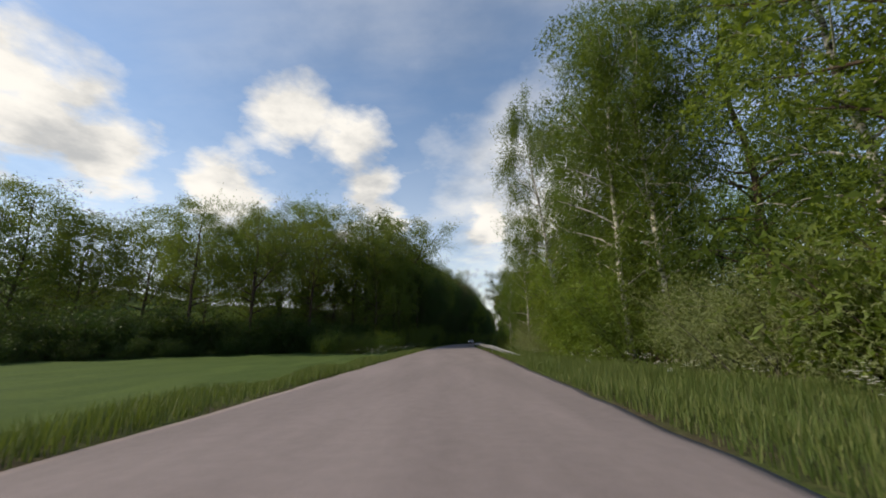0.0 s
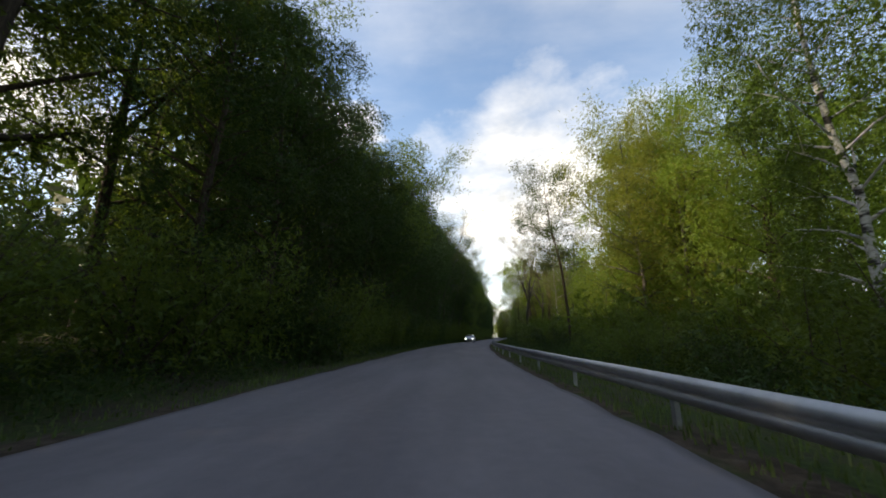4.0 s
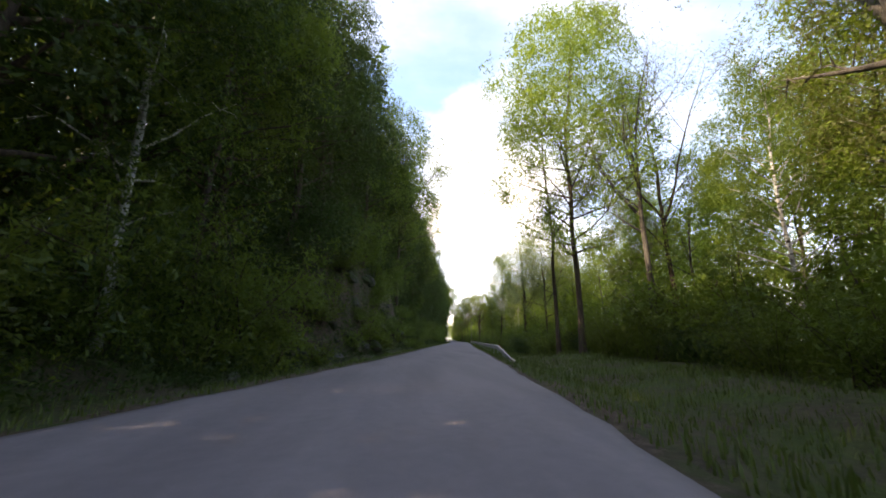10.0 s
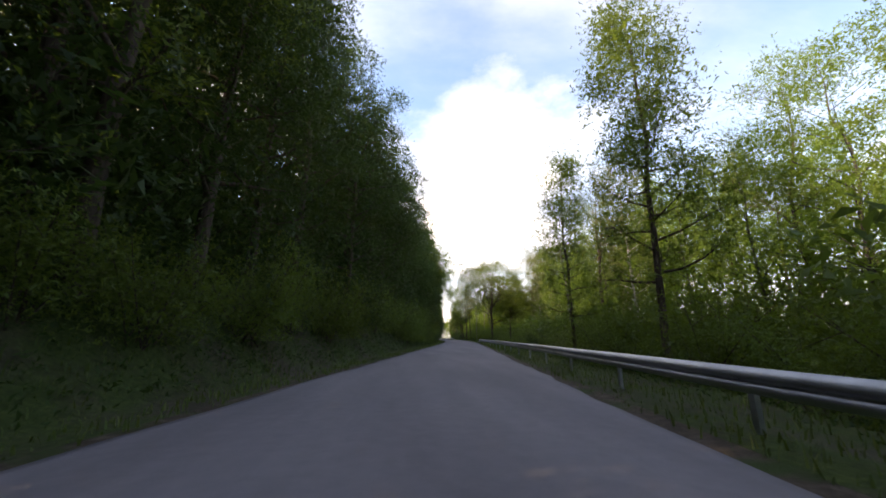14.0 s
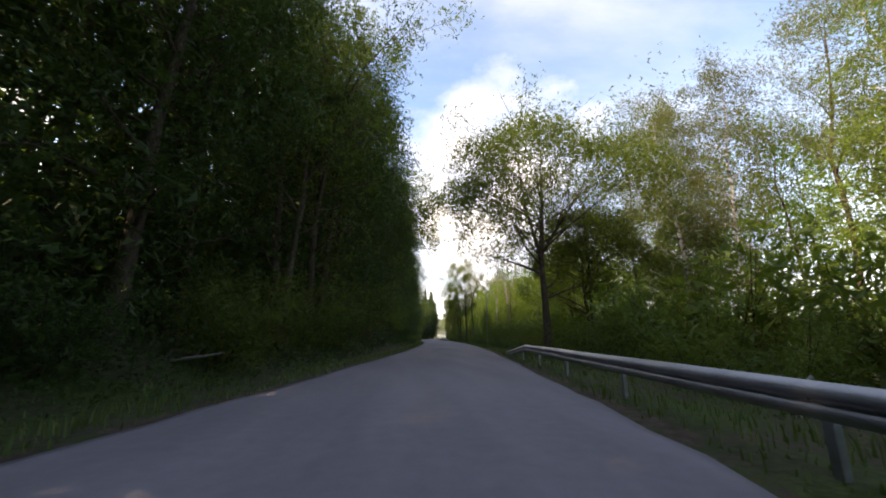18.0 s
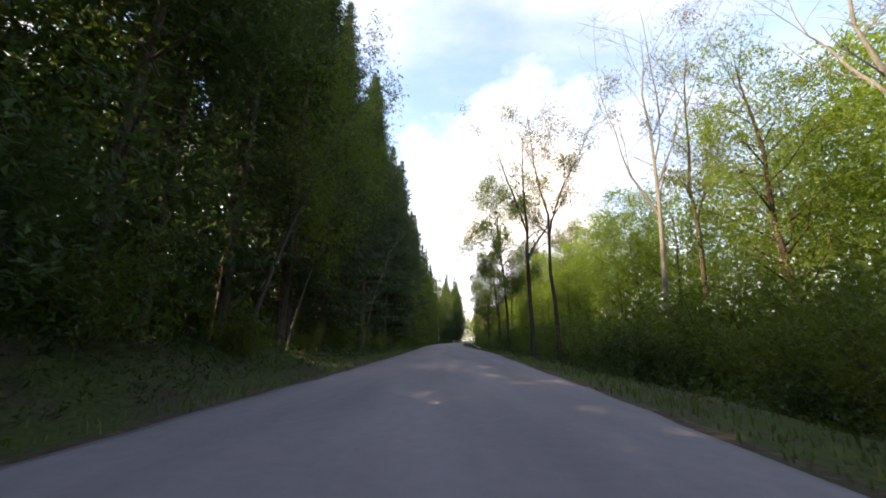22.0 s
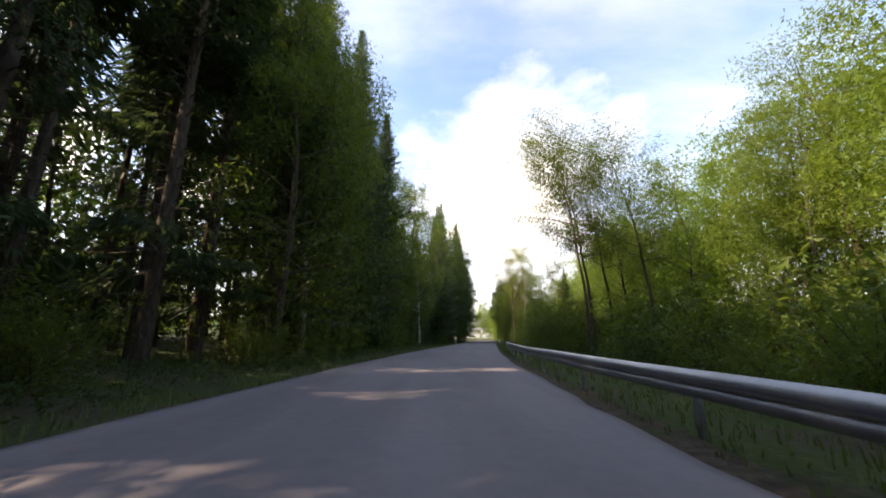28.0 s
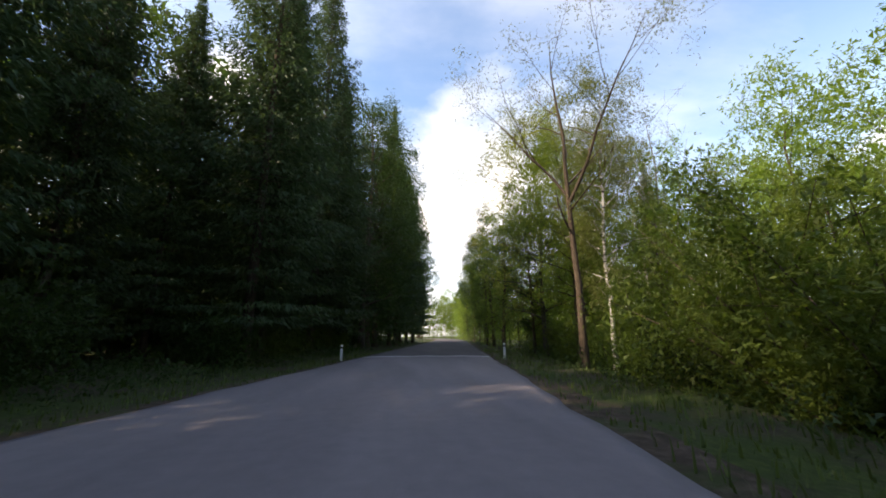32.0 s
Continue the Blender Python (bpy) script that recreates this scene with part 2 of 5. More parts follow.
k = Mat("soil_and_grass", 0.95, 0.15)
g1, g2 = k.noise(9, 6, 0.7), k.noise(0.5, 5, 0.6)
col = k.ramp(g1, [(0.3, (0.028, 0.040, 0.012)), (0.5, (0.048, 0.068, 0.017)), (0.72, (0.09, 0.11, 0.03))])
col = k.mix(k.ramp(g2, [(0.42, (0, 0, 0)), (0.62, (1, 1, 1))]), col, k.ramp(g1, [(0.3, (0.035, 0.028, 0.018)), (0.7, (0.10, 0.080, 0.05))]))
k.color(col)
k.bump(g1, 0.8, 0.06)
soil_grass = k.m

k = Mat("meadow", 0.95, 0.15)
g1, g2 = k.noise(6, 7, 0.72), k.noise(0.25, 5, 0.6, stretch=(3, 0.6, 1))
col = k.ramp(g1, [(0.3, (0.034, 0.062, 0.014)), (0.55, (0.058, 0.096, 0.020)), (0.8, (0.095, 0.135, 0.034))])
col = k.mix(0.4, col, k.ramp(g2, [(0.35, (0.035, 0.062, 0.016)), (0.65, (0.085, 0.12, 0.03))]))
k.color(col)
k.bump(g1, 0.7, 0.05)
meadow = k.m

k = Mat("bare_earth", 0.95, 0.15)
g1, g2 = k.noise(5, 8, 0.7), k.noise(1.1, 5, 0.6)
col = k.ramp(g1, [(0.28, (0.035, 0.025, 0.018)), (0.5, (0.085, 0.060, 0.043)), (0.75, (0.18, 0.135, 0.10))])
col = k.mix(k.ramp(g2, [(0.5, (0, 0, 0)), (0.66, (1, 1, 1))]), col, (0.05, 0.07, 0.02))
k.color(col)
k.bump(g1, 1.0, 0.08)
earth = k.m

k = Mat("bank_rock", 0.9, 0.2)
g1, g2 = k.noise(4, 8, 0.7), k.noise(1.4, 5, 0.6)
col = k.ramp(g1, [(0.28, (0.035, 0.03, 0.027)), (0.5, (0.085, 0.074, 0.066)), (0.75, (0.19, 0.17, 0.15))])
k.color(k.mix(k.ramp(g2, [(0.42, (0, 0, 0)), (0.56, (1, 1, 1))]), col, (0.04, 0.055, 0.02)))
k.bump(g1, 1.0, 0.06)
rock_mat = k.m

k = Mat("grass_blades", 0.6, 0.25)
geo = k.node("ShaderNodeNewGeometry")
k.color(k.mix(0.3, k.ramp(geo.outputs["Random Per Island"], [(0.0, (0.05, 0.085, 0.018)), (0.6, (0.095, 0.145, 0.035)), (1.0, (0.21, 0.22, 0.09))]),
              k.ramp(k.noise(0.4, 4), [(0.35, (0.05, 0.08, 0.018)), (0.7, (0.13, 0.15, 0.045))])))
tr = k.node("ShaderNodeBsdfTranslucent")
tr.inputs[0].default_value = (0.14, 0.19, 0.03, 1)
mx = k.node("ShaderNodeMixShader")
mx.inputs[0].default_value = 0.3
k.link(k.b.outputs[0], mx.inputs[1]), k.link(tr.outputs[0], mx.inputs[2])
k.link(mx.outputs[0], k.t.nodes["Material Output"].inputs[0])
grass_mat = k.m

k = Mat("galvanised_steel", 0.42, 0.5)
k.b.inputs["Metallic"].default_value = 0.8
n1 = k.noise(14, 5, 0.6)
k.color(k.mix(0.4, k.ramp(n1, [(0.3, (0.25, 0.26, 0.28)), (0.7, (0.44, 0.45, 0.47))]), k.ramp(k.noise(1.2, 5), [(0.35, (0.30, 0.30, 0.30)), (0.65, (0.58, 0.58, 0.57))])))
k.link(k.ramp(n1, [(0.3, (0.35, 0.35, 0.35)), (0.7, (0.6, 0.6, 0.6))]), k.b.inputs["Roughness"])
steel = k.m


def plain(name, col, rough=0.6, metal=0.0, spec=0.4, grain=0.12, scale=20):
    k = Mat(name, rough, spec)
    k.b.inputs["Metallic"].default_value = metal
    k.color(k.mix(k.noise(scale, 5), tuple(c * (1 - grain) for c in col), tuple(min(1, c * (1 + grain)) for c in col)))
    return k.m


concrete = plain("pale_joint", (0.60, 0.58, 0.55), 0.85, grain=0.3, scale=6)
white_petal = plain("white_flowers", (0.75, 0.75, 0.68), 0.7)
paint_silver = plain("silver_white_paint", (0.62, 0.64, 0.66), 0.28, 0.25, 0.6, 0.03)
rubber = plain("tyre_rubber", (0.02, 0.02, 0.02), 0.85)
black_plastic = plain("black_plastic", (0.025, 0.025, 0.027), 0.5)
alloy = plain("alloy_rim", (0.5, 0.5, 0.52), 0.3, 0.9)
glass_dark = plain("tinted_car_glass", (0.02, 0.025, 0.03), 0.04, 0.0, 0.9, 0.0)
plate_mat = plain("plate_white", (0.7, 0.7, 0.7), 0.5)
stub_mat = plain("marker_post_white", (0.7, 0.7, 0.68), 0.6)
lamp_mat = Mat("headlight_on", 0.2, 0.5)
lamp_mat.b.inputs["Base Color"].default_value = (0.9, 0.9, 0.9, 1)
lamp_mat.b.inputs["Emission Color"].default_value = (1.0, 0.97, 0.9, 1)
lamp_mat.b.inputs["Emission Strength"].default_value = 6.0
lamp_mat = lamp_mat.m

# ---- the road's line ----
STEP = 2.0
S0, S1 = -60.0, 900.0
turn_s = [20.0 * i for i in range(len(ROAD_TURN))]


def heading(s):
    return radians(float(np.interp(s, turn_s, ROAD_TURN)))


_n = int((S1 - S0) / STEP) + 1
_ss = S0 + STEP * np.arange(_n)
_h = np.radians(np.interp(_ss + STEP / 2, turn_s, ROAD_TURN))
_xs = np.concatenate([[0.0], np.cumsum(-np.sin(_h) * STEP)])[:_n]
_ys = np.concatenate([[0.0], np.cumsum(np.cos(_h) * STEP)])[:_n]
_i0 = int(-S0 / STEP)
_xs += ROAD_START[0] - _xs[_i0]
_ys += ROAD_START[1] - _ys[_i0]


def line_xy(s, u):
    """World x and y of the place s metres along the road and u metres to the right of its middle (arrays too)."""
    s = np.asarray(s, float)
    h = np.radians(np.interp(s, turn_s, ROAD_TURN))
    x = np.interp(s, _ss, _xs) + np.where(s < S0, -np.sin(h) * (s - S0), 0) + np.where(s > S1, -np.sin(h) * (s - S1), 0)
    y = np.interp(s, _ss, _ys) + np.where(s < S0, np.cos(h) * (s - S0), 0) + np.where(s > S1, np.cos(h) * (s - S1), 0)
    return x + np.cos(h) * u, y + np.sin(h) * u


HALF = 3.25
EDGE_S = (0, 22, 39, 62, 86, 103, 135, 165, 180, 194, 222, 280, 311, 326, 355, 369, 384, 396, 435, 462, 480)
EDGE_LEFT = (3.36, 3.4, 3.38, 3.35, 3.35, 3.65, 3.95, 3.45, 3.05, 3.05, 3.3, 3.25, 3.35, 3.3, 3.48, 3.58, 3.7, 3.82, 3.8, 3.52, 3.42)
EDGE_RIGHT = (3.25, 3.42, 3.6, 3.4, 3.02, 3.06, 3.12, 3.34, 3.24, 3.28, 3.17, 3.1, 3.5, 3.62, 3.75, 3.95, 3.62, 3.28, 3.06, 3.38, 3.4)


def road_edge(s, right):
    """Distance of the asphalt's edge from the road's middle line."""
    return np.interp(s, EDGE_S, EDGE_RIGHT if right else EDGE_LEFT)


def ease(x, a, b):
    w = np.clip((np.asarray(x, float) - a) / (b - a), 0, 1)
    return w * w * (3 - 2 * w)


def wave(a, b):
    return np.sin(a * 0.9 + 1.3 * np.sin(b * 0.55)) * 0.5 + np.sin(b * 1.1 + 1.7 * np.sin(a * 0.37)) * 0.5


def bank_height(s):
    """How high the bank left of the road stands."""
    return (0.4 + (2.9 * ease(s, 168, 184) * (1 - ease(s, 199, 209)) + 3.2 * ease(s, 168, 184) * (1 - 0.35 * ease(s, 205, 220)) * (1 - ease(s, 250, 275))) + 3.8 * ease(s, 296, 312) * (1 - ease(s, 330, 347))
            + 0.7 * ease(s, 60, 90) * (1 - ease(s, 345, 370)))


def rock_cut(s):
    """Where the bank is a steep rocky cutting."""
    return ease(s, 168, 180) * (1 - ease(s, 200, 210))


def ground_z(s, u):
    """Height of the ground, the road's surface being 0."""
    s, u = np.asarray(s, float), np.asarray(u, float)
    z = np.full(np.broadcast(s, u).shape, -0.05)
    left, right = -u - HALF, u - HALF
    forest = ease(s, 52, 72)
    bank = -0.12 * ease(left, 0.4, 1.6) + bank_height(s) * (ease(left, 1.5, 5.8) * (1 - rock_cut(s)) + ease(left, 1.1, 4.3) * rock_cut(s)) + 0.04 * np.clip(left - 5, 0, 60)
    behind = s - 64 - 0.42 * (u + 13)
    hill = 6.0 * ease(behind, 1, 13) * ease(left, 13, 24) * (1 - ease(s, 95, 130)) + 6.5 * ease(left, 48, 105)
    z = z + np.where(left > 0, forest * bank - (1 - forest) * 0.45 * ease(left, 0.6, 4) + hill, 0)
    drop = -0.15 * ease(right, 0.8, 2.2) - 0.7 * ease(right, 2.5, 7) * ease(s, 30, 60) + 1.1 * ease(right, 2.2, 6.5) * ease(s, 124, 138) * (1 - ease(s, 186, 200))
    z = z + np.where(right > 0, drop, 0)
    rough = 0.10 * ease(np.abs(u), HALF + 1.2, HALF + 4)
    crag = 0.55 * rock_cut(s) * ease(left, 1.2, 2.6) * (1 - ease(left, 5.5, 8.0))
    return z + rough * wave(s, u) + 0.5 * rough * wave(s * 2.3, u * 2.9) + crag * (wave(s * 1.7, u * 2.1) + 0.6 * wave(s * 3.9 + 2, u * 3.3))


def spot(s, u, sink=0.0):
    x, y = line_xy(s, u)
    return float(x), float(y), float(ground_z(s, u)) - sink


# ---- mesh helpers ----
def link_mesh(name, verts, faces, mats, idx=None, parent=None, smooth=False, label=""):
    me = bpy.data.meshes.new(name)
    verts = np.asarray(verts, np.float32)
    if isinstance(faces, np.ndarray):
        n, k_ = faces.shape
        me.vertices.add(len(verts))
        me.vertices.foreach_set("co", verts.ravel())
        me.loops.add(n * k_)
        me.loops.foreach_set("vertex_index", faces.astype(np.int32).ravel())
        me.polygons.add(n)
        me.polygons.foreach_set("loop_start", np.arange(0, n * k_, k_, dtype=np.int32))
        me.update(calc_edges=True)
    else:
        me.from_pydata(verts.tolist(), [], faces)
    for m in mats if isinstance(mats, (list, tuple)) else [mats]:
        me.materials.append(m)
    if idx is not None:
        me.polygons.foreach_set("material_index", np.asarray(idx, np.int32))
    if smooth:
        me.polygons.foreach_set("use_smooth", np.ones(len(me.polygons), bool))
    ob = new(name, me)
    if parent is not None:
        ob.parent = parent
    if label:
        tagged(ob, label)
    return ob


def part(name, bm, material, parent, label=""):
    me = bpy.data.meshes.new(name)
    bm.to_mesh(me)
    bm.free()
    me.materials.append(material)
    ob = new(name, me)
    ob.parent = parent
    if label:
        tagged(ob, label)
    return ob


def grid_faces(rows, cols):
    a = np.arange(rows * cols).reshape(rows, cols)
    return np.stack([a[:-1, :-1], a[:-1, 1:], a[1:, 1:], a[1:, :-1]], -1).reshape(-1, 4)


# ---- ground and road ----
us = np.concatenate([[-900, -500, -300, -200, -150, -120], np.arange(-100, -30, 5), np.arange(-30, -12, 1.5), np.arange(-12, -3.4, 0.4), [-3.25, -3.0],
                     [3.0, 3.25], np.arange(3.6, 12, 0.4), np.arange(12, 30, 1.5), np.arange(30, 100, 6), [120, 150, 200, 300, 500, 900]])
sv = np.concatenate([[-900, -500, -300, -200, -140, -100, -80], np.arange(-60, 560, 1.5), np.arange(560, 700, 6), [740, 800, 900, 1100, 1400, 1900]])
SS, UU = np.meshgrid(sv, us, indexing="ij")
gx, gy = line_xy(SS, UU)
gz = ground_z(SS, UU)
faces = grid_faces(len(sv), len(us))
fs, fu = SS.ravel()[faces].mean(1), UU.ravel()[faces].mean(1)
cut = 0.4 * np.sin(fs * 0.31) + 0.3 * np.sin(fs * 0.83)
is_meadow = (fu < -4.6) & (fs < 64 + cut * 6) | (fu < -26) & (fs < 100) | (fu > 60) | (fu < -70)
edge_u = np.where(fu > 0, road_edge(fs, True), road_edge(fs, False))
is_edge = (np.abs(fu) > edge_u - 0.2) & (np.abs(fu) < edge_u + 0.45 + 0.2 * cut) & (fs > 20)
is_earth = is_edge | (fu < -4.9 + cut * 0.5) & (fu > -9.4 + cut) & ((fs > 172) & (fs < 205) | (fs > 304) & (fs < 331))
ground = link_mesh("ground", np.stack([gx, gy, gz], -1).reshape(-1, 3), faces, [soil_grass, meadow, earth], np.where(is_earth, 2, np.where(is_meadow, 1, 0)), smooth=True)
tagged(ground, "grassy verges, leaf-strewn forest floor and green field", "ground", kind="structure")

rs = np.arange(-60, 800, 1.0)
edge_l = road_edge(rs, False) + 0.04 * np.sin(rs * 0.7) + 0.03 * np.sin(rs * 1.9 + 1) + 0.03 * np.sin(rs * 4.1)
edge_r = road_edge(rs, True) + 0.04 * np.sin(rs * 0.6 + 2) + 0.03 * np.sin(rs * 2.1) + 0.03 * np.sin(rs * 3.7)
prof = np.array([-1, -1, -0.93, -0.6, -0.25, 0.0, 0.25, 0.6, 0.93, 1, 1])
rise = np.array([-0.10, -0.03, -0.012, 0.012, 0.002, 0.02, 0.002, 0.012, -0.012, -0.03, -0.10])
ru = np.where(prof[None] < 0, prof[None] * edge_l[:, None], prof[None] * edge_r[:, None])
rx, ry = line_xy(rs[:, None] + 0 * ru, ru)
road = link_mesh("road", np.stack([rx, ry, np.broadcast_to(rise, rx.shape) + 0.004 * np.sin(rs * 0.5)[:, None]], -1).reshape(-1, 3), grid_faces(len(rs), len(prof)), asphalt, smooth=True)
road.data.materials.append(asphalt_new)
road.data.polygons.foreach_set("material_index", np.repeat((rs[:-1] > 489).astype(np.int32), len(prof) - 1))
sx, sy = line_xy(np.repeat([488.9, 488.9 + 0.42], 9), np.tile(np.linspace(-3.35, 3.35, 9), 2))
tagged(link_mesh("road_joint", np.stack([sx, sy, np.full(18, 0.024) + np.tile(np.interp(np.linspace(-1, 1, 9), prof[1:-1], rise[1:-1]), 2) - 0.004], -1), grid_faces(2, 9), concrete), "pale joint across the road where new asphalt begins", "road", kind="structure")
tagged(road, "worn pinkish-grey asphalt country road with no markings", "road", kind="structure")

# ---- guard rails ----
W_PROFILE = [(0.000, 0.155), (0.012, 0.150), (0.055, 0.110), (0.078, 0.075), (0.078, 0.050), (0.030, 0.022), (0.012, 0.0),
             (0.030, -0.022), (0.078, -0.050), (0.078, -0.075), (0.055, -0.110), (0.012, -0.150), (0.000, -0.155)]


def guard_rail(s_from, s_to, course, top, ramp_in, ramp_out, flare, label):
    """A W-beam barrier on posts: its course (s and u), height of its upper edge, lengths over which its ends dip, and how far the first turns out."""
    u = course[0][1]
    root = new("guard_rail")
    x0, y0 = line_xy(s_from, u)
    root.location = (float(x0), float(y0), 0)
    tagged(root, label, "guard rail", "roadside guard rails")
    org = np.array([float(x0), float(y0), 0])

    def state(s):
        a = ease(s, s_from, s_from + ramp_in) if ramp_in else 1.0
        b = min(1.0, (s_to - s) / ramp_out)
        lift = np.minimum(a, b)
        side = float(np.interp(s, [c[0] for c in course], [c[1] for c in course]))
        return side + flare * (1 - a) ** 1.3, top - 0.155 - (top - 0.10) * (1 - lift)

    bay = 4.0
    n = int((s_to - s_from) / bay)
    bay = (s_to - s_from) / n
    for i in range(n):
        ss = np.linspace(s_from + i * bay, s_from + (i + 1) * bay + 0.16 * (i < n - 1), 7)
        rows = []
        for j, s in enumerate(ss):
            uu, zz = state(s)
            over = 0.006 if (i % 2 and (j == 0 or j == 6)) else 0.0
            for d, h in W_PROFILE:
                x, y = line_xy(s, uu - d - over)
                rows.append((float(x), float(y), float(zz) + h + 0.004 * math.sin(s * 0.9)))
        front = np.array(rows) - org
        m = len(W_PROFILE)
        inner = front.copy()
        inner[:, 0] += 0.006
        f1 = grid_faces(7, m)
        f2 = f1[:, ::-1] + len(front)
        beam = link_mesh("beam", np.vstack([front, inner]), np.vstack([f1, f2]), steel, parent=root)
        sp = s_from + (i + 0.5) * bay
        uu, zz = state(sp)
        x, y = line_xy(sp, uu + 0.09)
        g = float(ground_z(sp, uu + 0.09)) - 0.3
        if zz + 0.12 < g + 0.45:
            continue
        bm = bmesh.new()
        for cx_, cy_, sx, sy in ((0, 0, 0.012, 0.10), (0.03, 0.045, 0.055, 0.012), (0.03, -0.045, 0.055, 0.012)):
            bmesh.ops.create_cube(bm, size=1, matrix=Matrix.Translation((cx_, cy_, (zz + 0.12 + g) / 2)) @ Matrix.Diagonal((sx, sy, zz + 0.12 - g, 1)))
        post = part("post", bm, steel, root)
        post.location = (float(x) - org[0], float(y) - org[1], 0)
        post.rotation_euler = (0, 0, heading(sp))
        bm = bmesh.new()
        bmesh.ops.create_cone(bm, cap_ends=True, segments=6, radius1=0.018, radius2=0.014, depth=0.03, matrix=Matrix.Translation((-0.12, 0, zz)) @ Matrix.Rotation(math.pi / 2, 4, "Y"))
        bolt = part("bolt", bm, steel, post)
    return root


guard_rail(27.0, 126.0, ((34, 3.8), (60, 3.7), (84, 3.5), (101, 3.36), (126, 3.6)), 0.62, 8.0, 1.5, 1.2, "galvanised steel guard rail with a ramped end along the verge")
guard_rail(179.0, 300.8, ((180, 3.7), (193, 3.9), (210, 4.0), (235, 4.25), (262, 3.95), (280, 3.74), (302, 4.1)), 0.72, 9.0, 7.5, 0.25, "long galvanised steel guard rail on grass beside the road")
guard_rail(387.0, 457.0, ((386, 3.9), (397, 3.8), (434, 3.42), (447, 3.93), (457, 4.25)), 0.72, 8.0, 1.5, 0.6, "galvanised steel guard rail bending down at its start")


# ---- trees ----
def tube(path, radii, sides):
    path, radii = np.asarray(path, float), np.asarray(radii, float)
    tang = np.gradient(path, axis=0)
    tang /= np.linalg.norm(tang, axis=1, keepdims=True) + 1e-9
    ref = np.where(np.abs(tang[:, 2:3]) > 0.9, np.array([[1.0, 0, 0]]), np.array([[0, 0, 1.0]]))
    a = np.cross(tang, ref)
    a /= np.linalg.norm(a, axis=1, keepdims=True) + 1e-9
    b = np.cross(tang, a)
    ang = np.linspace(0, 2 * math.pi, sides, endpoint=False)
    ring = path[:, None] + radii[:, None, None] * (np.cos(ang)[None, :, None] * a[:, None] + np.sin(ang)[None, :, None] * b[:, None])
    n = len(path)
    i, j = np.meshgrid(np.arange(n - 1), np.arange(sides), indexing="ij")
    k2 = (j + 1) % sides
    f = np.stack([i * sides + j, i * sides + k2, (i + 1) * sides + k2, (i + 1) * sides + j], -1).reshape(-1, 4)
    return ring.reshape(-1, 3), f


class Wood:
    def __init__(self):
        self.v, self.f, self.n = [], [], 0

    def add(self, path, radii, sides):
        v, f = tube(path, radii, sides)
        self.v.append(v)
        self.f.append(f + self.n)
        self.n += len(v)

    def mesh(self):
        return np.vstack(self.v), np.vstack(self.f)


def leaves(rng, points, size, spread, slim=0.62, outward=None, hang=0.0):
    """Rhombic leaves or sprigs round the given points."""
    n = len(points)
    c = points + rng.normal(0, 1, (n, 3)) * np.asarray(spread)
    a = rng.normal(0, 1, (n, 3))
    a[:, 2] -= hang
    a /= np.linalg.norm(a, axis=1, keepdims=True)
    up = rng.normal(0, 0.7, (n, 3)) + np.array([0, 0, 1.0])
    b = np.cross(a, up)
    b /= np.linalg.norm(b, axis=1, keepdims=True) + 1e-9
    ln = size * rng.uniform(0.6, 1.35, (n, 1))
    n1 = np.cross(a, b)
    a, b, n1 = a * ln, b * ln * slim, n1 * ln * rng.uniform(-0.5, 0.5, (n, 1))
    # two pointed leaflets to a sprig
    v = np.stack([c, c + a * 0.42 + b * 0.62 + n1 * 0.4, c + a * 0.95 + b * 0.12,
                  c - a * 0.08, c - a * 0.42 - b * 0.10 - n1 * 0.3, c + a * 0.30 - b * 0.75], 1).reshape(-1, 3)
    return v, np.arange(n * 6).reshape(n * 2, 3)


def billows(rng, n, R, z0, z1, count):
    """Points on the outsides of rounded boughs that make up a full crown from z0 to z1."""
    k = np.arange(count)
    up = 1 - 1.62 * (k + 0.5) / count
    az_ = k * 2.39996 + rng.uniform(-0.5, 0.5, count)
    out = np.column_stack([np.cos(az_) * np.sqrt(1 - up * up), np.sin(az_) * np.sqrt(1 - up * up), up])
    half = np.array([R, R, (z1 - z0) / 2])
    mid = out * half * rng.uniform(0.3, 0.9, (count, 1)) ** 0.8 + np.array([0, 0, (z0 + z1) / 2])
    r = R * rng.uniform(0.24, 0.44, count)
    pick = rng.choice(count, n, p=r * r / (r * r).sum())
    d = rng.normal(0, 0.8, (n, 3)) + out[pick] * 0.8 + np.array([0, 0, 0.35])
    d /= np.linalg.norm(d, axis=1, keepdims=True)
    return mid[pick] + d * (r[pick] * rng.uniform(0.6, 1.06, n))[:, None] * np.array([1, 1, 0.8])


def curve_path(rng, start, direction, length, bend, steps, wobble):
    d = np.array(direction, float)
    p = [np.array(start, float)]
    for i in range(steps):
        d = d + np.array([0, 0, bend]) / steps + rng.normal(0, wobble, 3)
        d /= np.linalg.norm(d)
        p.append(p[-1] + d * length / steps)
    return np.array(p)


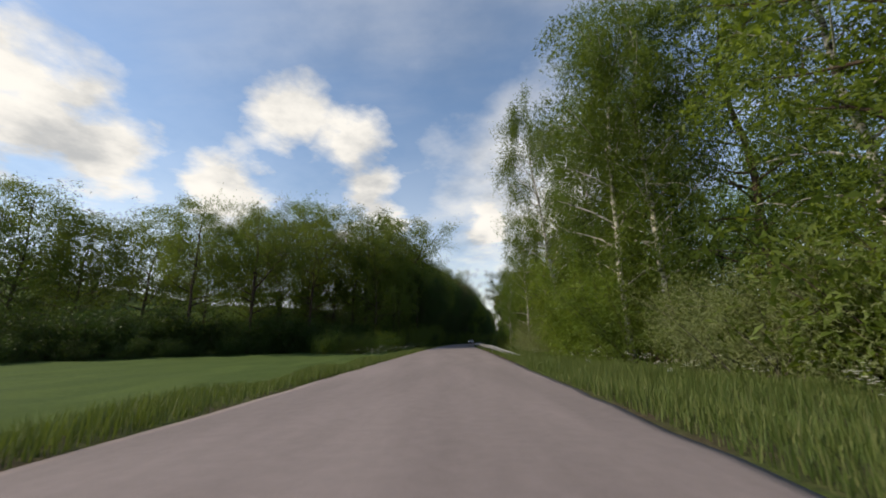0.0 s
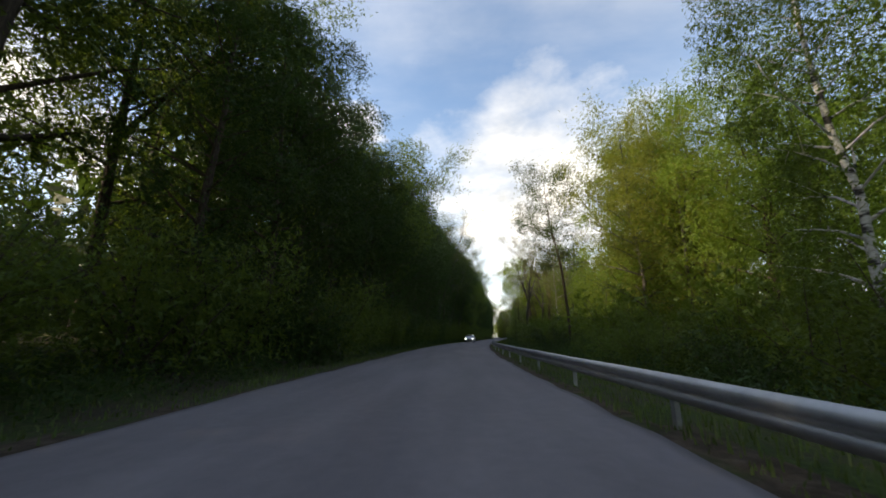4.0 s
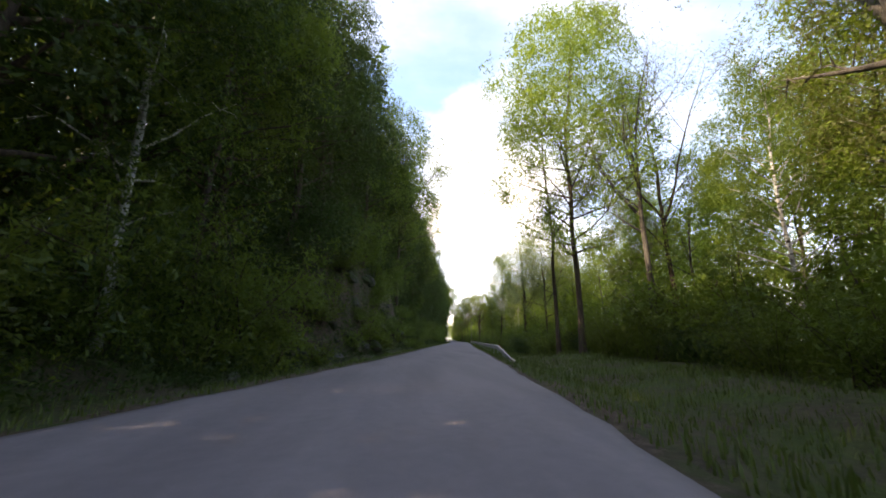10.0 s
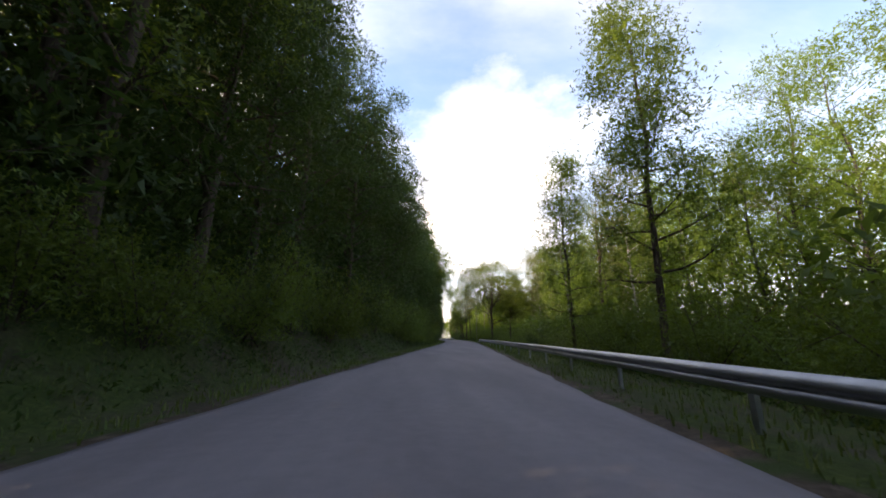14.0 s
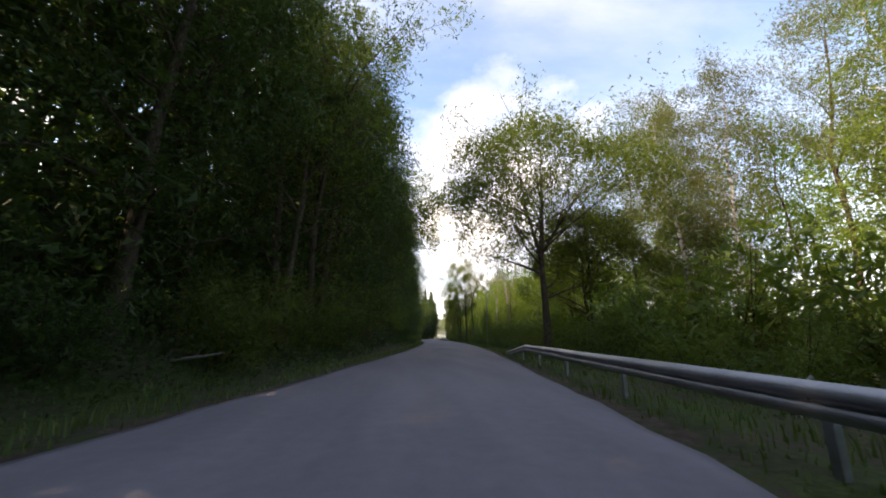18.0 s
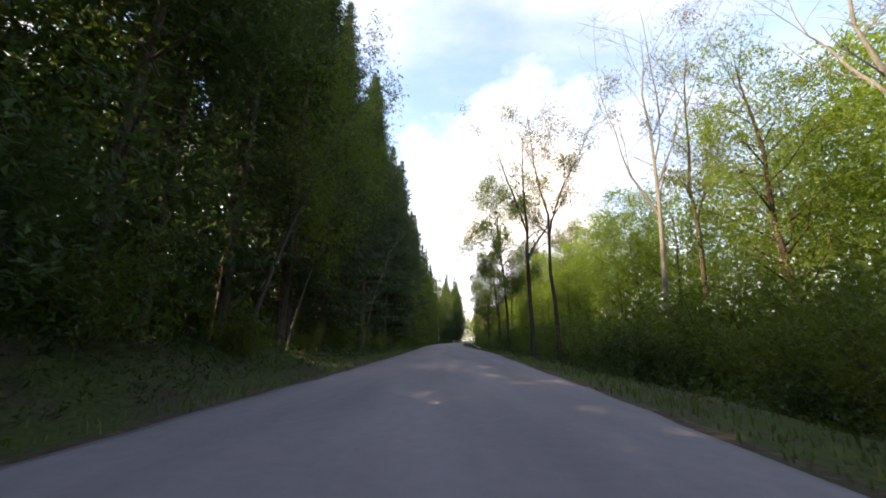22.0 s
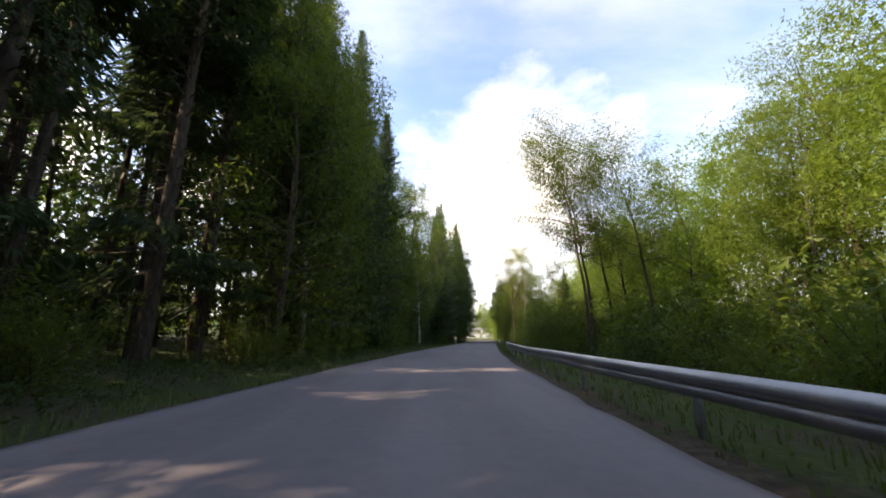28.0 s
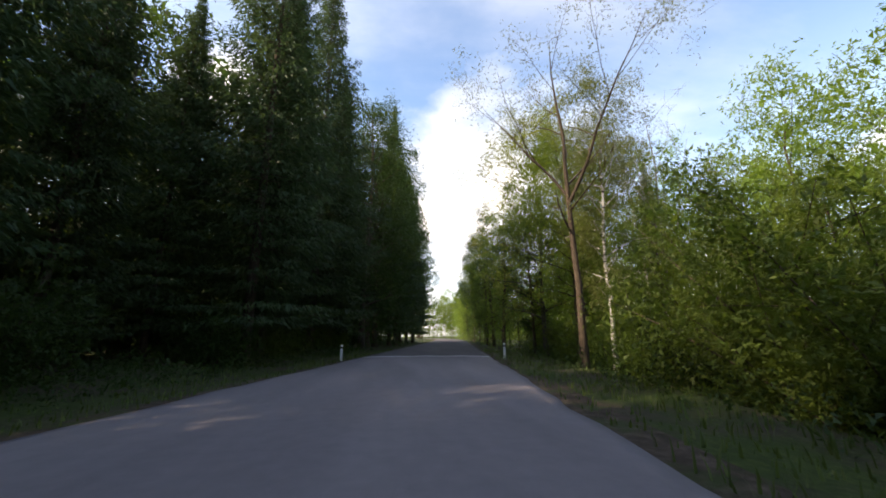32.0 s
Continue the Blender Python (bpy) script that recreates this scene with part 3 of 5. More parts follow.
def grow(seed, H, base, R, n_limbs, n_leaves, leaf=0.3, trunk_r=None, rise=0.8, bend=0.2, droop=0.0, shape="oval",
         lean=(0, 0), clump=0.5, subs=4, slim=0.62, low_leaves=0.0, forks=0, twigs=0, even=0.5, full=0.0):
    """Branching tree: wood and leaf meshes. rise: how steeply limbs leave the trunk; bend: up- or downward bow; droop: hanging twigs; even: how evenly the leaves fill the twigs; full: share of leaves on rounded boughs."""
    rng = np.random.default_rng(seed)
    fine = n_leaves < 3000
    wood = Wood()
    tr = trunk_r or H * 0.011
    steps = 9
    tt = np.linspace(0, 1, steps + 1)
    wob = np.cumsum(rng.normal(0, 0.012 * H, (steps + 1, 2)), 0) * tt[:, None]
    trunk = np.column_stack([lean[0] * tt ** 1.3 * H + wob[:, 0], lean[1] * tt ** 1.3 * H + wob[:, 1], tt * H * 0.97])
    rad = tr * (1 - tt) ** 0.8 + tr * 0.05
    rad[0] *= 1.35
    trunk[0, 2] = -0.5
    leaders = [(trunk, rad)]
    for i in range(forks):
        at = rng.uniform(0.38, 0.6)
        st = np.array([np.interp(at, tt, trunk[:, c]) for c in range(3)])
        az_ = rng.uniform(0, 6.28) if i % 2 == 0 else az_ + math.pi * rng.uniform(0.8, 1.2)
        pth = curve_path(rng, st, (math.cos(az_) * 0.6, math.sin(az_) * 0.6, 1.0), H * (0.98 - at) * rng.uniform(0.8, 1.0), 0.5, 7, 0.10)
        leaders.append((pth, np.interp(at, tt, rad) * np.linspace(0.8, 0.08, 8)))
    for pth, r_ in leaders:
        wood.add(pth, r_, 8 if pth is trunk else 6)
    pts = []
    for i in range(n_limbs):
        pth, r_ = leaders[i % len(leaders)]
        z0, z1 = max(base * H, pth[0, 2] + 0.15 * (pth[-1, 2] - pth[0, 2])), pth[-1, 2] * 0.97
        f = (i + rng.uniform(0.1, 0.9)) / n_limbs
        z = z0 + (z1 - z0) * f
        q = (z - base * H) / (H - base * H)
        if shape == "oval":
            reach = math.sqrt(max(0.05, 1 - (1.75 * q - 0.78) ** 2))
        elif shape == "column":
            reach = 0.75 * (1 - q) ** 0.5 + 0.25
        elif shape == "round":
            reach = math.sqrt(max(0.03, 1 - (2 * q - 0.92) ** 2))
        else:
            reach = 0.35 + 0.65 * q
        az_ = i * 2.399 + rng.uniform(-0.5, 0.5)
        rs_ = rise * (0.75 + 0.5 * q)
        d = np.array([math.cos(az_), math.sin(az_), rs_])
        st = np.array([np.interp(z, pth[:, 2], pth[:, c]) for c in range(3)])
        ln = R * reach * rng.uniform(0.75, 1.2) * math.sqrt(1 + rs_ * rs_) * 0.82
        limb = curve_path(rng, st, d / np.linalg.norm(d), ln, bend - rs_ * 0.3, 6, 0.09)
        lr = max(0.012, float(np.interp(z, pth[:, 2], r_)) * 0.5)
        wood.add(limb[[0, 2, 4, 6]] if not fine else limb, np.linspace(lr, 0.008, 7)[[0, 2, 4, 6]] if not fine else np.linspace(lr, 0.008, 7), 5 if fine else 4)
        pts.append(limb[3:])
        for j in range(subs):
            k_ = rng.uniform(1.6, 5.6)
            s_ = np.array([np.interp(k_, range(7), limb[:, c]) for c in range(3)])
            dd = limb[int(k_) + 1] - limb[int(k_)]
            dd = dd / np.linalg.norm(dd) + rng.normal(0, 0.65, 3)
            sub = curve_path(rng, s_, dd / np.linalg.norm(dd), ln * rng.uniform(0.25, 0.5), -droop, 4, 0.14)
            if fine or j < 2:
                wood.add(sub[::2], np.linspace(lr * 0.4, 0.005, 3), 3)
            pts.append(sub[1:])
            for _ in range(twigs):
                k2 = rng.uniform(1, 3.9)
                s2 = np.array([np.interp(k2, range(5), sub[:, c]) for c in range(3)])
                d2 = rng.normal(0, 0.6, 3) + np.array([0, 0, 0.35 - droop])
                tw = curve_path(rng, s2, d2 / np.linalg.norm(d2), ln * rng.uniform(0.12, 0.24), -droop, 3, 0.12)
                wood.add(tw[[0, 3]], [max(0.009, lr * 0.2), 0.004], 3)
                pts.append(tw[1:])
    pts = np.vstack(pts)
    lv = None
    if n_leaves:
        heavy = rng.gamma(even, 1.0, len(pts)) + 0.04
        pick = pts[rng.choice(len(pts), n_leaves, p=heavy / heavy.sum())]
        if droop:
            pick = pick - np.column_stack([np.zeros(n_leaves), np.zeros(n_leaves), rng.uniform(0, 1, n_leaves) ** 1.5 * droop * 1.6])
        if low_leaves:
            m = int(n_leaves * low_leaves)
            az2, z2 = rng.uniform(0, 6.28, m), rng.uniform(0.2, H * (base + 0.2), m)
            rr = R * rng.uniform(0.25, 0.8, m)
            pick[:m] = np.column_stack([np.cos(az2) * rr, np.sin(az2) * rr, z2])
        if full:
            m = int(n_leaves * full)
            ball = billows(rng, m, R, base * H, H * 1.02, int(10 + 1.1 * H))
            bow = np.clip(ball[:, 2:] / H, 0, 1) ** 1.3 * H
            pick[-m:] = ball + np.hstack([bow * lean[0], bow * lean[1], bow * 0])
        pick[:, 2] = np.maximum(pick[:, 2], 0.25)
        clump = np.broadcast_to(np.asarray(clump, float), (n_leaves, 3)).copy()
        if full:
            clump[-m:] *= 0.35
        lv = leaves(rng, pick, leaf, clump, slim, hang=droop)
    return wood.mesh(), lv


def grow_spruce(seed, H, R, n_leaves, leaf=0.42, bare=0.0):
    """A spruce: whorls of boughs that shorten to the tip, with short hanging sprigs along each bough."""
    rng = np.random.default_rng(seed)
    wood = Wood()
    tt = np.linspace(0, 1, 9)
    trunk = np.column_stack([np.cumsum(rng.normal(0, 0.02, 9)), np.cumsum(rng.normal(0, 0.02, 9)), tt * H])
    trunk[0, 2] = -0.5
    wood.add(trunk, H * 0.0085 * (1 - tt) ** 0.9 + 0.012, 8)
    pts, dirs, wide = [], [], []
    z = H * 0.06 + 0.5
    while z < H * 0.99:
        q = z / H
        n = 6 if q < 0.9 else 5
        whorl = rng.uniform(0.72, 1.15)
        for i in range(n):
            az_ = i * 6.28 / n + rng.uniform(-0.5, 0.5) + z * 2.1
            ln = (R * 1.25 * (1 - q) ** 0.95 * whorl * rng.uniform(0.6, 1.2) + 0.08) * (1.0 if q > 0.35 else 0.55 + 1.28 * q)
            dead = q < bare
            d = np.array([math.cos(az_), math.sin(az_), 0.55 * q - 0.30])
            b_ = curve_path(rng, (np.interp(z, trunk[:, 2], trunk[:, 0]), np.interp(z, trunk[:, 2], trunk[:, 1]), z), d, ln * (0.6 if dead else 1), 0.25 if q < 0.7 else 0.5, 4, 0.05)
            wood.add(b_[[0, 2, 4]], [0.026 * (1 - q) + 0.008, 0.012, 0.004], 3)
            if not dead or rng.uniform() < 0.10:
                for w in np.linspace(0.15, 1, 3 + int(ln * 4)):
                    p = np.array([np.interp(w * 4, range(5), b_[:, c]) for c in range(3)])
                    pts.append(p)
                    dirs.append(d)
                    wide.append(ln * 0.34 * (1.15 - w))
        z += rng.uniform(0.45, 0.75) * (1 - 0.5 * q)
    pts, dirs, wide = np.array(pts), np.array(dirs), np.array(wide)
    k_ = rng.integers(0, len(pts), n_leaves)
    d = dirs[k_] * np.array([1, 1, 0.4])
    lat = np.column_stack([-d[:, 1], d[:, 0], np.zeros(n_leaves)]) * rng.uniform(-1, 1, (n_leaves, 1))
    st = pts[k_] + lat * wide[k_, None] * 1.6 + rng.normal(0, 0.05, (n_leaves, 3))
    a = d * rng.uniform(0.2, 1.0, (n_leaves, 1)) + lat * 0.7 + rng.normal(0, 0.25, (n_leaves, 3))
    a[:, 2] -= rng.uniform(0.1, 1.1, n_leaves)
    a /= np.linalg.norm(a, axis=1, keepdims=True)
    ln = leaf * rng.uniform(0.5, 1.25, (n_leaves, 1)) * np.clip(0.5 + wide[k_, None], 0.45, 1.1)
    b = np.cross(a, rng.normal(0, 0.6, (n_leaves, 3)) + np.array([0, 0, 1.0]))
    b /= np.linalg.norm(b, axis=1, keepdims=True) + 1e-9
    b = b * ln * 0.15
    v = np.stack([st - b, st + a * ln, st + b], 1).reshape(-1, 3)
    return wood.mesh(), (v, np.arange(n_leaves * 3).reshape(-1, 3))


def grow_bush(seed, H, R, n_leaves, leaf=0.2, slim=0.5):
    rng = np.random.default_rng(seed)
    wood = Wood()
    pts = []
    for i in range(11):
        az_, out = rng.uniform(0, 6.28), rng.uniform(0.1, 0.9)
        d = np.array([math.cos(az_) * out, math.sin(az_) * out, 1.0])
        st = (rng.normal(0, 0.15 * R), rng.normal(0, 0.15 * R), -0.2)
        p = curve_path(rng, st, d / np.linalg.norm(d), H * rng.uniform(0.7, 1.08) * math.sqrt(1 + out * out * 0.5), -0.15, 6, 0.07)
        wood.add(p[::2], np.linspace(0.035, 0.006, 4), 3)
        pts.append(p[2:])
        for j in range(4):
            k_ = rng.uniform(1.2, 5.5)
            s_ = np.array([np.interp(k_, range(7), p[:, c]) for c in range(3)])
            dd = rng.normal(0, 1, 3) + np.array([math.cos(az_), math.sin(az_), 0.5])
            b_ = curve_path(rng, s_, dd / np.linalg.norm(dd), R * rng.uniform(0.4, 0.75), 0.1, 3, 0.12)
            if j < 2:
                wood.add(b_[[0, 3]], [0.014, 0.004], 3)
            pts.append(b_)
    pts = np.vstack(pts)
    pick = pts[rng.integers(0, len(pts), n_leaves)]
    m = n_leaves // 4
    az2, rr = rng.uniform(0, 6.28, m), R * np.sqrt(rng.uniform(0.1, 1, m))
    pick[:m] = np.column_stack([np.cos(az2) * rr, np.sin(az2) * rr, rng.uniform(0.1, 0.55 * H, m)])
    v = leaves(rng, pick, leaf, (0.28, 0.28, 0.22), slim)
    v[0][:, 2] = np.maximum(v[0][:, 2], 0.02)
    return wood.mesh(), v


PROTO = {}
KINDS = {}


def kind_of(name, maker, bark, leaf_mat, label, category):
    KINDS[name] = (maker, bark, leaf_mat, label, category)


def plant(key, s, u, size=1.0, turn=None, thing="tree", group="", sink=0.1):
    """Stands a tree or bush of the named kind at s, u."""
    maker, bark, leaf_mat, label, category = KINDS[key]
    x, y, z = spot(s, u, sink)
    turn = PRNG.uniform(0, 6.28) if turn is None else turn
    m = Matrix.Translation((x, y, z)) @ Matrix.Rotation(turn, 4, "Z")
    if key not in PROTO:
        (wv, wf), lv = maker()
        root = new(thing)
        link_mesh("trunk", wv, wf, bark, parent=root, smooth=True)
        if lv is not None:
            link_mesh("crown", lv[0], lv[1], leaf_mat, parent=root)
        tagged(root, label, category, group)
        root.matrix_basis = m @ Matrix.Diagonal((size, size, size, 1))
        PROTO[key] = root
        return root
    k_ = size / PROTO[key].scale[0]
    ob = copy_thing(PROTO[key], m @ Matrix.Diagonal((k_, k_, k_, 1)))
    if group:
        tagged(ob, group=group)
    return ob


PRNG = random.Random(7)
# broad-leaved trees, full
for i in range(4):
    kind_of(f"broad{i}", (lambda i=i: grow(20 + i, 20 + i, 0.14, 4.6, 36, 21000, 0.205, rise=0.55, bend=0.25, low_leaves=0.10, clump=0.42, subs=5, full=0.5)), bark_brown, leaf_broad_shaded,
            "tall broad-leaved tree with dense green crown, darkened for shade", "tree")
for i in range(3):
    kind_of(f"fresh{i}", (lambda i=i: grow(40 + i, 14 + 2 * i, 0.12, 3.7, 32, 17000, 0.175, low_leaves=0.12, rise=0.75, bend=0.2, clump=0.36, subs=5, even=0.8, full=0.45)), bark_brown, leaf_fresh,
            "broad-leaved tree with fresh yellow-green spring leaves", "tree")
for i in range(3):
    kind_of(f"birch{i}", (lambda i=i: grow(60 + i, 20 + 1.5 * i, 0.16, 3.5, 36, 25000, 0.165, trunk_r=0.15, rise=0.95, bend=-0.2, droop=0.85, clump=(0.26, 0.26, 0.42), shape="oval", subs=5, even=0.8, full=0.3)), bark_birch, leaf_birch,
            "white-barked birch with hanging green twigs", "tree")
for i in range(2):
    kind_of(f"sparse{i}", (lambda i=i: grow(70 + i, 20 + i, 0.33, 4.2, 24, 5200, 0.135, trunk_r=0.21, rise=0.95, bend=0.2, clump=0.4, subs=5, forks=2, twigs=2)), bark_brown, leaf_brown,
            "tall tree just coming into leaf, branches showing", "tree")
for i in range(3):
    kind_of(f"spruce{i}", (lambda i=i: grow_spruce(80 + i, 23 + 2 * i, 4.3 + 0.2 * i, 40000, 0.31)), bark_brown, leaf_spruce, "tall dark green spruce with drooping boughs", "tree")
kind_of("spruce_bare", (lambda: grow_spruce(86, 24, 3.9, 28000, 0.31, bare=0.5)), bark_brown, leaf_spruce, "spruce with a bare lower trunk and dead twigs", "tree")
for i in range(3):
    kind_of(f"bush{i}", (lambda i=i: grow_bush(90 + i, 3.2 + 0.5 * i, 2.0, 5200, 0.16)), bark_brown, leaf_oak if i else leaf_broad_shaded, "dense green roadside bush", "bush")
for i in range(3):
    kind_of(f"young{i}", (lambda i=i: grow(340 + i, 14.5 + i, 0.16, 3.6, 28, 11000, 0.19, trunk_r=0.11, rise=0.75, bend=0.15, clump=0.42, subs=4, low_leaves=0.06, even=0.8, full=0.4)), bark_grey, leaf_fresh,
            "slender young tree with light yellow-green leaves", "tree")
kind_of("willow", (lambda: grow_bush(95, 4.6, 2.7, 14000, 0.13, 0.36)), bark_grey, leaf_willow, "silvery grey-green willow bush in the grass", "bush")
kind_of("freshbush", (lambda: grow_bush(96, 3.4, 1.9, 4200, 0.16)), bark_brown, leaf_fresh, "bright green young maple bush", "bush")

kind_of("fern", (lambda: grow_bush(97, 1.1, 0.9, 1500, 0.15, 0.42)), bark_brown, leaf_oak, "low leafy shrub clinging to the rocky bank", "shrub")
wood_left, wood_right = "trees of the wood by the field side", "trees of the wood by the ditch side"


def any_of(*keys):
    return PRNG.choice(keys)


def row(keys, s_a, s_b, gap, u, spread, sizes, group, thing="tree", gaps=()):
    s = s_a
    while s < s_b:
        p = s + PRNG.uniform(-0.3, 0.3) * gap
        if not any(a < p < b for a, b in gaps):
            plant(any_of(*keys), p, u + PRNG.uniform(-spread, spread), PRNG.uniform(*sizes), group=group, thing=thing)
        s += gap


# trees of a shape of their own
kind_of("birch_white", (lambda: grow(201, 27, 0.2, 4.4, 46, 42000, 0.165, trunk_r=0.2, rise=0.9, bend=-0.25, droop=1.0, clump=(0.27, 0.27, 0.45), lean=(-0.10, 0))), bark_birch, leaf_birch,
        "tall leaning birch with white trunk and hanging twigs", "tree")
kind_of("oak_edge", (lambda: grow(202, 19, 0.2, 5.0, 36, 18000, 0.205, rise=0.5, bend=0.3, clump=0.4, forks=1, full=0.5)), bark_brown, leaf_oak, "spreading oak at the edge of the field", "tree")
for i in range(2):
    kind_of(f"field{i}", (lambda i=i: grow(26 + i, 18 + i, 0.12, 4.8, 34, 18000, 0.205, rise=0.55, bend=0.25, low_leaves=0.16, clump=0.42, full=0.5)), bark_brown, leaf_oak,
            "olive green broad-leaved tree by the field", "tree")
kind_of("hill_tree", (lambda: grow(203, 14, 0.10, 4.4, 34, 15000, 0.20, rise=0.6, bend=0.2, low_leaves=0.05, clump=0.4, full=0.5)), bark_brown, leaf_oak, "young broad-leaved tree on the grassy slope", "tree")
kind_of("bare_ash", (lambda: grow(204, 19, 0.3, 4.2, 26, 2800, 0.12, trunk_r=0.2, rise=0.9, bend=0.3, subs=6, forks=2, twigs=3)), bark_grey, leaf_brown, "almost leafless grey tree with fine twigs", "tree")
kind_of("fork_alder", (lambda: grow(205, 21, 0.36, 5.2, 22, 3000, 0.13, trunk_r=0.36, rise=0.7, bend=0.4, subs=5, forks=4, twigs=3)), bark_grey, leaf_brown, "stout forked tree with bare spreading limbs", "tree")
kind_of("gold_oak", (lambda: grow(206, 21, 0.24, 5.1, 40, 30000, 0.2, trunk_r=0.17, rise=0.5, bend=0.3, clump=0.42, subs=5, full=0.6)), bark_brown, leaf_fresh, "slim oak with yellow-green leaves on open branches", "tree")
kind_of("round_maple", (lambda: grow(207, 15.5, 0.24, 7.6, 58, 34000, 0.22, trunk_r=0.26, rise=0.6, bend=0.25, shape="round", clump=0.45, subs=5, even=1.2, full=0.8, forks=2)), bark_brown, leaf_oak, "broad maple with a round dense crown over the verge", "tree")
kind_of("grey_willow_tree", (lambda: grow(208, 17, 0.28, 4.3, 36, 19000, 0.15, trunk_r=0.17, rise=0.7, bend=0.1, droop=0.3, clump=0.42, lean=(-0.05, 0.02), forks=1, full=0.35)), bark_brown, leaf_willow, "leaning tree with thin grey-green leaves", "tree")
kind_of("cone_alder", (lambda: grow(209, 15, 0.2, 2.5, 36, 12500, 0.165, trunk_r=0.12, rise=0.25, bend=0.2, shape="column", clump=0.4)), bark_brown, leaf_oak, "slim cone-shaped alder with dark green leaves", "tree")
kind_of("bare_poplar", (lambda: grow(210, 20, 0.42, 3.2, 22, 0, trunk_r=0.13, rise=1.3, bend=0.3, subs=5, forks=3, twigs=2)), bark_pale, None, "leafless pale tree with steep branches", "tree")
kind_of("dead_oak", (lambda: grow(211, 16, 0.6, 2.9, 26, 0, trunk_r=0.2, rise=0.8, bend=0.5, subs=6, forks=1, twigs=3, lean=(-0.06, 0))), bark_brown, None, "dead dark tree with crooked bare branches", "tree")
kind_of("thin_top", (lambda: grow(212, 21, 0.45, 2.9, 28, 12000, 0.13, trunk_r=0.16, rise=0.9, bend=0.3, subs=5, forks=1, twigs=2, clump=0.35)), bark_brown, leaf_brown, "tall thin tree with a light open top", "tree")
kind_of("pale_birch", (lambda: grow(213, 24, 0.2, 3.2, 38, 24000, 0.165, trunk_r=0.17, rise=1.0, bend=-0.2, droop=0.8, clump=(0.36, 0.36, 0.5), even=0.8, full=0.3)), bark_birch, leaf_brown, "tall birch with pale young leaves", "tree")
kind_of("lean_trunk", (lambda: grow(214, 20, 0.4, 4.0, 20, 2600, 0.3, trunk_r=0.27, rise=0.7, bend=0.2, lean=(0.22, 0.0), clump=0.5)), bark_grey, leaf_broad_shaded, "grey trunk leaning out of the dark wood", "tree")
kind_of("lean_birch", (lambda: grow(215, 15, 0.34, 3.0, 26, 6500, 0.17, trunk_r=0.09, rise=0.9, bend=-0.2, droop=0.7, lean=(0.32, 0.0), clump=(0.35, 0.35, 0.5))), bark_grey, leaf_birch, "birch leaning from the wood towards the road", "tree")
kind_of("lank_alder", (lambda: grow(221, 18, 0.42, 4.1, 32, 12500, 0.145, trunk_r=0.13, rise=0.6, bend=0.2, subs=5, clump=0.42, lean=(-0.06, 0))), bark_brown, leaf_oak, "lanky alder with its crown over the rail", "tree")
kind_of("dead_birch", (lambda: grow(222, 12, 0.35, 1.8, 10, 0, trunk_r=0.10, rise=1.0, bend=0.2, subs=2, lean=(0.25, 0))), bark_pale, None, "dead grey birch leaning before the dark spruces", "tree")
kind_of("lone_alder", (lambda: grow(217, 21, 0.42, 4.6, 30, 13000, 0.185, trunk_r=0.17, rise=0.45, bend=0.25, clump=0.42, lean=(-0.04, 0))), bark_brown, leaf_broad_shaded, "lone slender alder with its crown high up", "tree")
kind_of("high_birch", (lambda: grow(218, 21, 0.34, 5.0, 42, 36000, 0.18, trunk_r=0.17, rise=0.75, bend=-0.1, droop=0.6, clump=(0.36, 0.36, 0.45))), bark_brown, leaf_birch, "birch with a bare lower stem and broad crown", "tree")
kind_of("dusky_birch", (lambda: grow(223, 20, 0.14, 3.7, 40, 26000, 0.20, trunk_r=0.16, rise=0.7, bend=-0.1, droop=0.5, clump=(0.34, 0.34, 0.42), even=0.8, full=0.6)), bark_brown, leaf_oak, "full-leaved birch standing close behind the rail", "tree")
for i in range(2):
    kind_of(f"golden{i}", (lambda i=i: grow(224 + i, 17 + i, 0.12, 3.9, 34, 18000, 0.165, trunk_r=0.15, rise=0.8, bend=0.1, clump=0.4, subs=5, even=0.8, full=0.4)), bark_grey, leaf_golden, "full tree with golden green spring leaves", "tree")
kind_of("tall_bush", (lambda: grow_bush(219, 6.0, 3.0, 14000, 0.16)), bark_brown, leaf_oak, "tall dense green bush behind the rail", "bush")
kind_of("tall_freshbush", (lambda: grow_bush(220, 6.6, 2.8, 12000, 0.18)), bark_brown, leaf_fresh, "tall bright green young maple", "bush")
kind_of("snag", (lambda: grow(216, 5.2, 0.6, 0.5, 4, 0, trunk_r=0.2, rise=0.8, subs=1)), bark_brown, None, "broken dead trunk standing in bushes", "dead trunk")

# left of the road
BR = ("broad0", "broad1", "broad2", "broad3")
SP = ("spruce0", "spruce1", "spruce2")
BU = ("bush0", "bush1", "bush2")
row(BR, 78, 112, 4.4, -8.4, 0.8, (0.82, 1.0), wood_left)
row(BR, 112, 172, 4.4, -8.4, 0.8, (0.95, 1.15), wood_left)
row(BR, 174, 345, 4.6, -8.9, 0.9, (0.88, 1.08), wood_left)
row(("spruce_bare", "spruce_bare", "spruce_bare", "spruce2"), 346, 438, 3.4, -8.6, 1.0, (0.9, 1.25), wood_left)
row(("field0", "spruce_bare", "spruce_bare", "spruce2"), 440, 458, 4.2, -8.8, 0.8, (0.95, 1.1), wood_left)
row(("spruce_bare", "broad1", "spruce0"), 461, 484, 4.4, -10.2, 0.8, (0.65, 0.9), wood_left)
row(("spruce0", "spruce2"), 449, 463, 3.6, -11.0, 0.8, (0.85, 1.0), wood_left)
row(SP + ("broad1", "broad3"), 508, 548, 5.0, -6.9, 0.5, (1.0, 1.2), wood_left)
